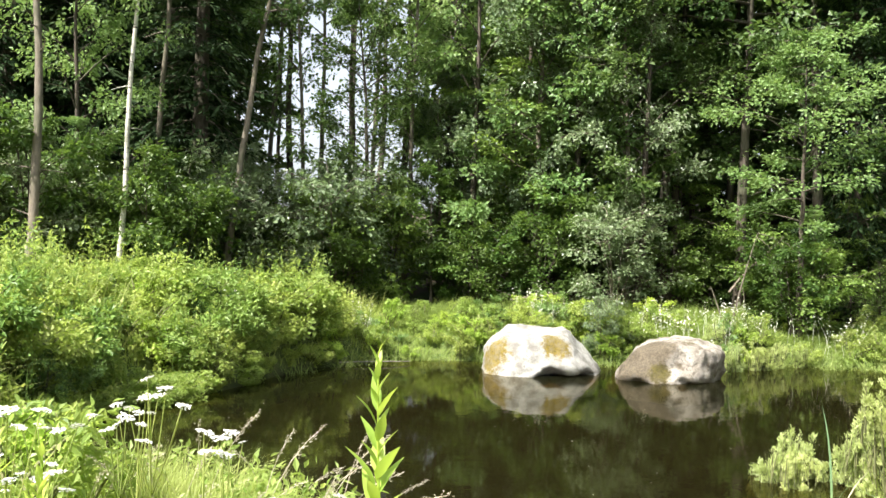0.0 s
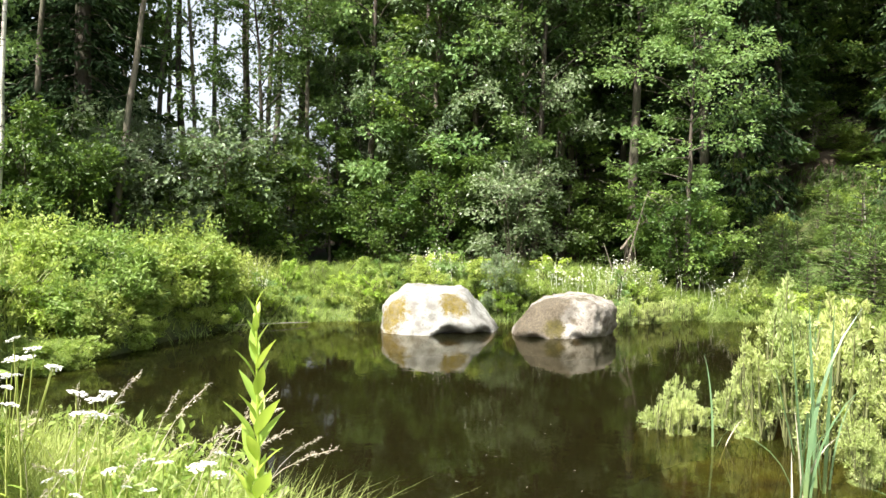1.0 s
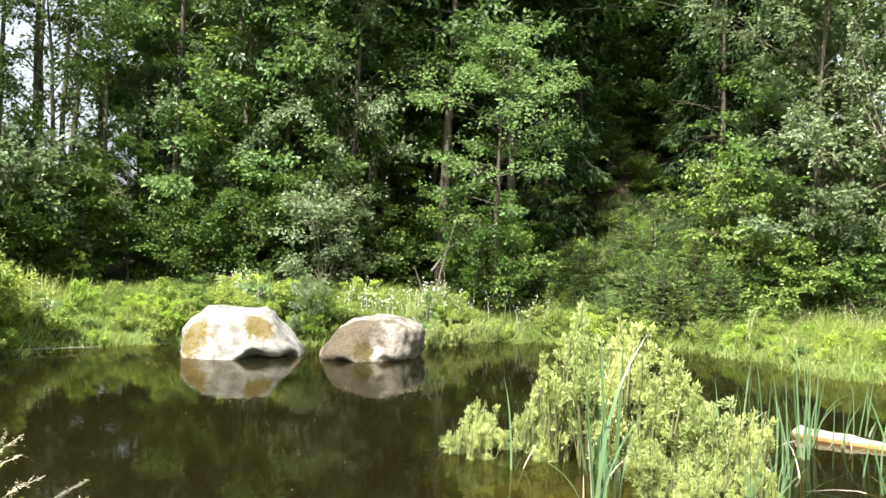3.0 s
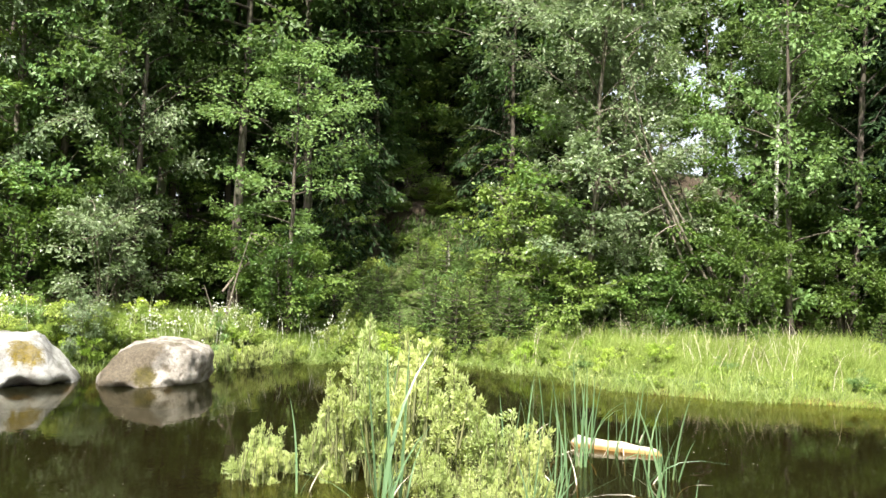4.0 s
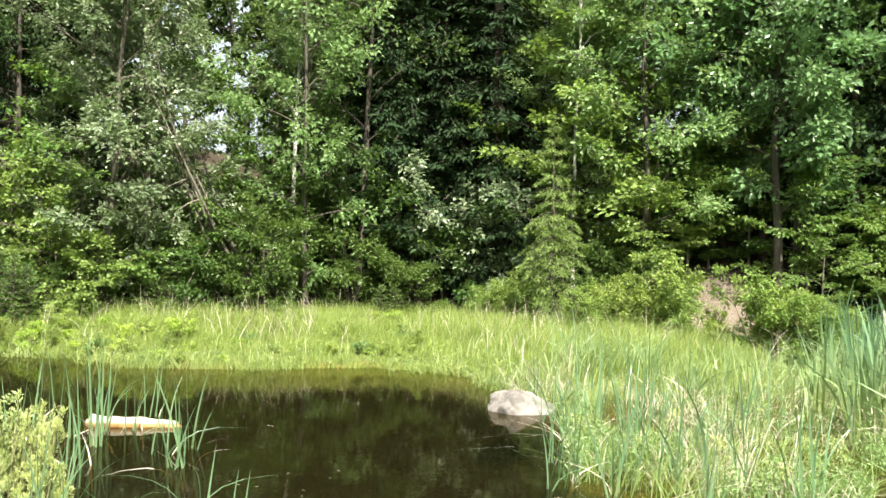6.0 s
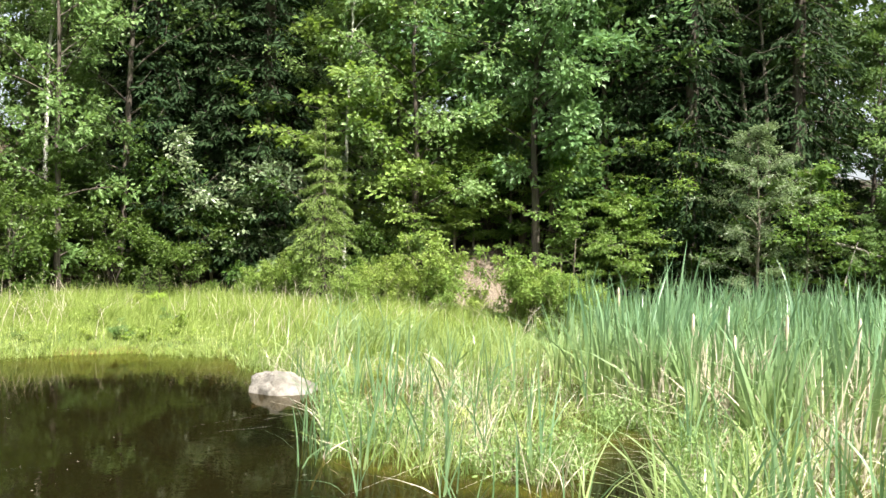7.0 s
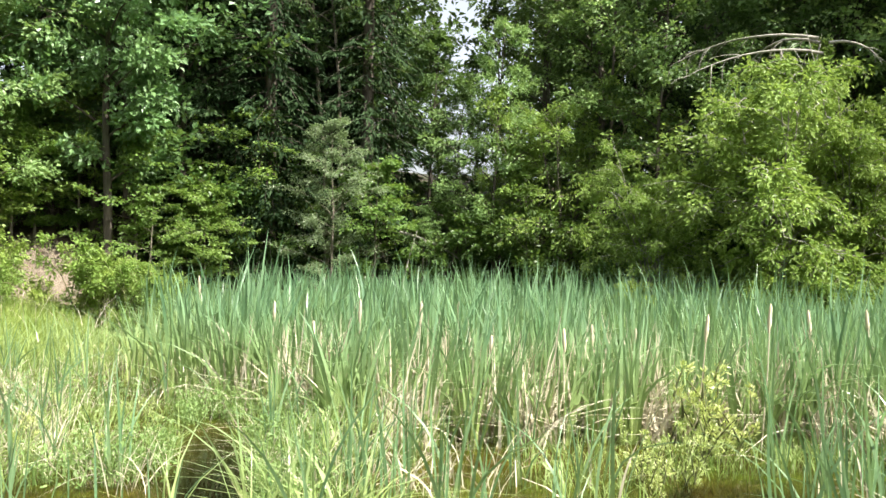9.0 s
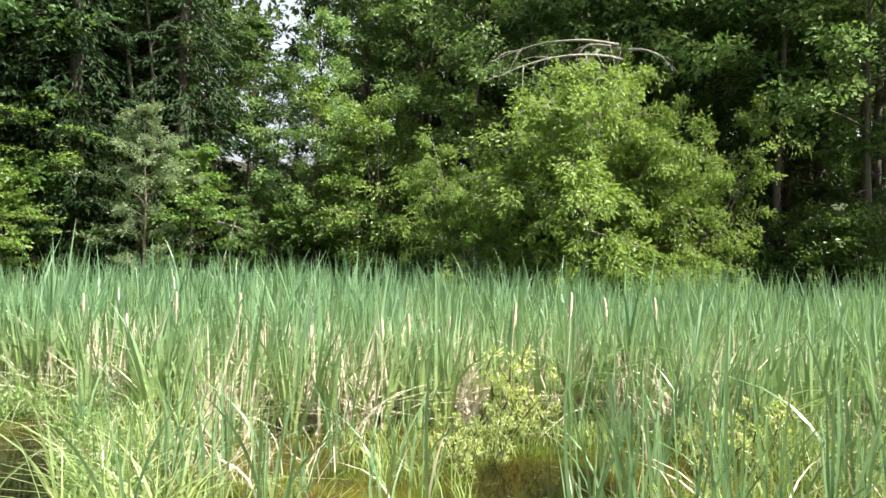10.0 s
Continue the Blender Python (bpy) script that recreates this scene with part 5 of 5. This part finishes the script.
LONG_LEAF = [herb_leaf(.135, .04, LEAF["lush"]), herb_leaf(.1, .025, LEAF["lush"]), herb_leaf(.065, .018, LEAF["lush"])]


def tall_herb(az, d, height, leaves, lean=0.0):
    x, y, z = spot(az, d)
    top = tagged(new("tall_herb"), "tall bright green herb with long narrow leaves", "herb", "tall herbs on the near bank")
    top.matrix_world = pose(x, y, z, rng.normal(0, 2), rng.normal(0, 2) + lean, 0)
    v, f = tube([[0, 0, 0], [.01, 0, height * .5], [0, 0, height]], [.007, .006, .003], 6)
    part("stem", np_mesh("herb stem", v, [f], [LEAF["lush"]], soft=True), top)
    for k in range(leaves):
        u = (k + 1) / leaves
        up = 28 + 44 * u
        size = rng.uniform(.85, 1.15)
        ob = part("leaf", LONG_LEAF[0 if u < .72 else 1 if u < .88 else 2], top)
        ob.matrix_local = pose(0, 0, height * (.18 + .82 * u), 0, 0, k * 137.5) @ pose(0, 0, 0, up, rng.normal(0, 8), 0) @ Matrix.Scale(size, 4)


for az, d, top_z, n in ((-3.9, 2.42, 1.54, 50), (-4.6, 2.45, 1.05, 26), (-25.0, 2.9, 1.2, 34), (-27.6, 2.6, 1.45, 34), (-29.0, 2.8, 1.4, 30), (-24.2, 3.2, 1.0, 24)):
    tall_herb(az, d, top_z - spot(az, d)[2], n)


def petal_material():
    m, nt, out = material("white petals")
    col = mix_rgb(nt, noise_of(nt, 90, 3, .6, node(nt, "ShaderNodeTexCoord").outputs["Object"]), (.66, .66, .62), (.85, .85, .82))
    a = node(nt, "ShaderNodeBsdfPrincipled", {"Base Color": col, "Roughness": .7})
    b = node(nt, "ShaderNodeBsdfTranslucent", {"Color": (.8, .8, .75, 1)})
    nt.links.new(node(nt, "ShaderNodeMixShader", {0: .25, 1: a.outputs[0], 2: b.outputs[0]}).outputs[0], out.inputs[0])
    return m


def flower_head():
    """A flat cluster of small white flowers."""
    rg = np.random.default_rng(77)
    n = 70
    a, r = rg.uniform(0, 6.28, n), .034 * np.sqrt(rg.uniform(0, 1, n))
    c = np.stack([r * np.cos(a), r * np.sin(a), .012 - 5 * r ** 2 + rg.normal(0, .002, n)], -1)
    ax = np.stack([np.cos(a * 7), np.sin(a * 7), rg.normal(0, .25, n)], -1)
    v = leaf_quads(c, ax, rg.normal(0, .2, (n, 3)) + [0, 0, 1], .014, .012, .1)
    return np_mesh("flower head", v, [quads(n)], [WHITE])


WHITE = petal_material()
HEAD = flower_head()


def flower_plant(az, d, top_z, heads, spread):
    x, y, z = spot(az, d)
    h = top_z - z
    top = tagged(new("white_flower"), "white-flowered yarrow on a thin green stalk", "wild flower", "white flowers on the near bank")
    top.matrix_world = pose(x, y, z)
    tubes = []
    fork = np.array([rng.normal(0, .02), rng.normal(0, .02), h * rng.uniform(.55, .7)])
    tubes.append(tube([[0, 0, 0], fork * [.5, .5, .5], fork], [.005, .0045, .004], 5))
    for k in range(heads):
        a = k * 2.4 + rng.uniform(-.4, .4)
        r = spread * math.sqrt((k + .4) / heads)
        tip = np.array([r * math.cos(a), r * math.sin(a), h - rng.uniform(0, .12) - .1 * r])
        tubes.append(tube([fork, (fork + tip) / 2 + [0, 0, -.02], tip], [.003, .0025, .002], 4))
        ob = part("flower_head", HEAD, top, "flat white flower head")
        ob.matrix_local = pose(*tip, rng.normal(0, 12), rng.normal(0, 12), rng.uniform(0, 360)) @ Matrix.Scale(rng.uniform(.45, .85), 4)
    v, f = merge(tubes)
    part("stalk", np_mesh("flower stalk", v, [f], [LEAF["turf"]], soft=True), top)
    for k in range(7):
        ob = part("leaf", LONG_LEAF[2], top)
        ob.matrix_local = pose(0, 0, fork[2] * (k + 1) / 8, 0, 0, k * 137) @ pose(0, 0, 0, 30, 0, 0)


for az, d, tz, n, sp in ((-17.9, 3.3, 1.38, 6, .12), (-20.2, 3.2, 1.27, 6, .1), (-26.4, 3.0, 1.36, 5, .12), (-27.5, 2.8, 1.25, 5, .1), (-14.6, 3.1, 1.24, 4, .07), (-25.2, 2.7, 1.2, 5, .1), (-22.8, 3.0, 1.07, 4, .08), (-16.0, 3.0, 1.0, 4, .08), (-7.0, 2.7, 1.12, 4, .08),
                         (-22.0, 2.6, .98, 3, .06), (-24.4, 3.2, 1.12, 3, .06), (-12.5, 2.8, 1.05, 2, .05), (-10.4, 3.0, 1.02, 3, .06), (-20.8, 2.8, 1.02, 3, .06), (-29, 3.1, 1.3, 5, .1), (-18.8, 3.5, 1.3, 5, .1), (-24.0, 3.6, 1.25, 5, .12), (-13.8, 3.4, 1.16, 4, .08), (-26.8, 3.3, 1.1, 4, .09), (-19.3, 2.7, .92, 3, .07), (-27.8, 2.5, 1.02, 4, .07)):
    flower_plant(az, d, tz, n, sp)


for k in range(16):
    az = rng.uniform(7, 22) if k < 10 else rng.uniform(-24, -9)
    d = float(plan(SHORE, az)) + rng.uniform(.5, 2.2)
    flower_plant(az, d, spot(az, d)[2] + rng.uniform(.6, .95), 6, .16)


p, rg = scatter(900, -6, 26, 16, 19.5, lambda az, d, x, y, z: (z > .02) & (d > plan(SHORE, az)) & (waves(x, y, 1.5, 61) + .9 * smooth(az, 12, 18) > .45), 219)
stuff("bank_blossom", weeds(p, rg, .75, .035, 7, .9, span=.7), LEAF["blossom"], "small whitish blossoms on the far bank herbs", "flowers")


p, rg = scatter(2600, 34, 70, 11, 18, lambda az, d, x, y, z: (np.abs(d - plan(SHORE, az) - .25 + .3 * waves(x, y, 2.1, 52)) < .45) & (waves(x, y, 5.0, 64) > -.2), 224)
stuff("shore_herbs", weeds(p[:600], rg, .36, .022, 9, .8, span=.4), LEAF["sallow"], "pale small-leaved herbs along the meadow shore", "herbs")


# ---- flowering grass stalks bending over the water ----
for az, d, h, bend, turn in ((1.5, 3.0, .7, .9, 80), (3.5, 2.9, .72, 1.3, 95), (-8.5, 3.6, 1.0, .6, 60), (-10, 3.5, 1.05, .7, 100), (-12, 3.7, 1.0, .5, 70), (-6.5, 3.4, .95, .8, 110), (-15.5, 3.9, 1.0, .5, 50), (-18.5, 3.8, .95, .6, 200), *((-4.2 - .62 * k, 3.3 + .25 * (k * 7 % 8), .62 + .05 * (k * 5 % 7), .35 + .12 * (k * 3 % 6), 40 + 47 * k % 180) for k in range(30))):
    x, y, z = spot(az, d)
    u = np.linspace(0, 1, 10)
    path = np.stack([h * bend * .6 * u ** 2.5, 0 * u, h * (u - .3 * bend * u ** 3)], -1)
    top = tagged(new("grass_stalk"), "thin pale flowering grass stalk", "grass stalk", "flowering grass stalks")
    top.matrix_world = pose(x, y, z, 0, 0, 90 - turn)
    v, f = tube(path, np.linspace(.0022, .001, 10), 4)
    part("stem", np_mesh("grass stem", v, [f], [LEAF["straw"]]), top)
    rg = np.random.default_rng(int(900 + 10 * az))
    w = rg.uniform(.8, 1, 60)
    c = np.stack([np.interp(w, u, path[:, k]) for k in range(3)], -1) + rg.normal(0, .006, (60, 3))
    v = leaf_quads(c, rg.normal(0, .6, (60, 3)) + [1, 0, .4], rg.normal(0, 1, (60, 3)), .013, .004)
    part("seed_head", np_mesh("grass seed head", v, [quads(60)], [LEAF["straw"]]), top)


# ---- specks of pollen and leaf bits afloat ----
p, rg = scatter(900, -20, 66, 5, 15, lambda az, d, x, y, z: (z < -.05) & (waves(x, y, 1.5, 61) > .2), 215)
p[:, 2] = .004
v = leaf_quads(p, rg.normal(0, 1, p.shape) * [1, 1, 0], np.tile([[0, 0, 1.]], (len(p), 1)), rg.uniform(.008, .035, len(p)), .008, 0)
stuff("floating_bits", [(v, quads(len(p)))], LEAF["straw"], "pale bits of leaf floating on the water", "debris")


# ---- dead wood ----
def dead_wood(title, az, d, paths, thick, label, z=None, curve=1.0, low=.3, bark="dead"):
    """Bare wood: each limb a part, each twig a part of its limb."""
    x, y, g = spot(az, d)
    rg = np.random.default_rng(int(abs(az) * 10))
    top = tagged(new(title), label, "branch")
    top.matrix_world = pose(x, y, g if z is None else z)
    for start, turn, up, length, sag, twigs in paths:
        p = limb_path(start, radians(turn), up, length, 9, sag, rg, .14, curve)
        v, f = tube(p, np.linspace(thick, .007, 10), 6)
        limb = part("limb", np_mesh("bare limb", v, [f], [BARK[bark]], soft=True), top)
        for k in range(twigs):
            w = rg.uniform(low, 1) * 9
            q = np.array([np.interp(w, range(10), p[:, c]) for c in range(3)])
            tw = limb_path(q, radians(turn) + rg.choice([-1, 1]) * rg.uniform(.2, 1.2), rg.uniform(-1.1, .3), length * rg.uniform(.1, .28), 4, .7, rg, .3)
            v, f = tube(tw, np.linspace(thick * .3, .004, 5), 4)
            part("twig", np_mesh("bare twig", v, [f], [BARK[bark]], soft=True), limb)


dead_wood("dead_branch", 128.6, 18.0, [((0, 0, -.1), 39, 1.57, 6.1, .25, 0), ((.4, .45, 5.8), 35, .3, 2.7, .8, 14), ((.35, .45, 5.7), 50, .5, 2.3, 1.2, 12), ((.35, .4, 5.5), 15, .2, 2.7, .7, 12), ((.3, .3, 5.7), 215, .3, 1.1, 1.3, 5)], .034, "bare grey arching branches of a dying willow", low=.1)
dead_wood("fallen_branch", 101.0, 19.8, [((0, 0, 1.9), 170, -.15, 2.6, .4, 9), ((0, 0, 0), 170, 1.5, 2.0, .3, 3)], .03, "broken grey branch leaning into the shrubs")
dead_wood("dry_branch", 4.5, 20.6, [((0, 0, .35), 95, .22, 2.4, .2, 8), ((.2, 0, .3), 80, .1, 2.6, .1, 8), ((.5, 0, .3), -80, .3, 2.2, .1, 8)], .025, "dry bare branches under the forest edge", bark="grey")
dead_wood("leaning_trunk", 50.2, 20.2, [((0, 0, -.1), -40, 1.12, 6.6, -.1, 5), ((.25, -.2, -.1), -45, 1.02, 6.2, -.12, 5), ((-.2, .25, -.1), -35, 1.2, 6.0, .0, 4), ((.5, -.4, -.1), -42, .95, 5.2, -.2, 5), ((.1, .1, -.1), -50, 1.3, 5.0, .1, 3)], .06, "bare grey stems leaning out of the thicket", bark="grey")
dead_wood("dead_snag", 32.5, 22.6, [((0, 0, -.1), 10, 1.5, .9, .1, 0)], .025, "short bare snag standing on the slope")
dead_wood("bare_sapling", 18.2, 19.8, [((0, 0, -.1), 120, 1.35, 2.4, .1, 4), ((0, 0, -.1), -60, 1.3, 1.2, .1, 2), ((.05, .1, .9), 90, .9, 1.9, .3, 4)], .03, "forked bare sapling at the forest edge", bark="grey")
dead_wood("twig", -7.3, 15.6, [((0, 0, 0), 75, .05, 1.6, .1, 2)], .015, "dry stick lying at the water edge", z=.05)
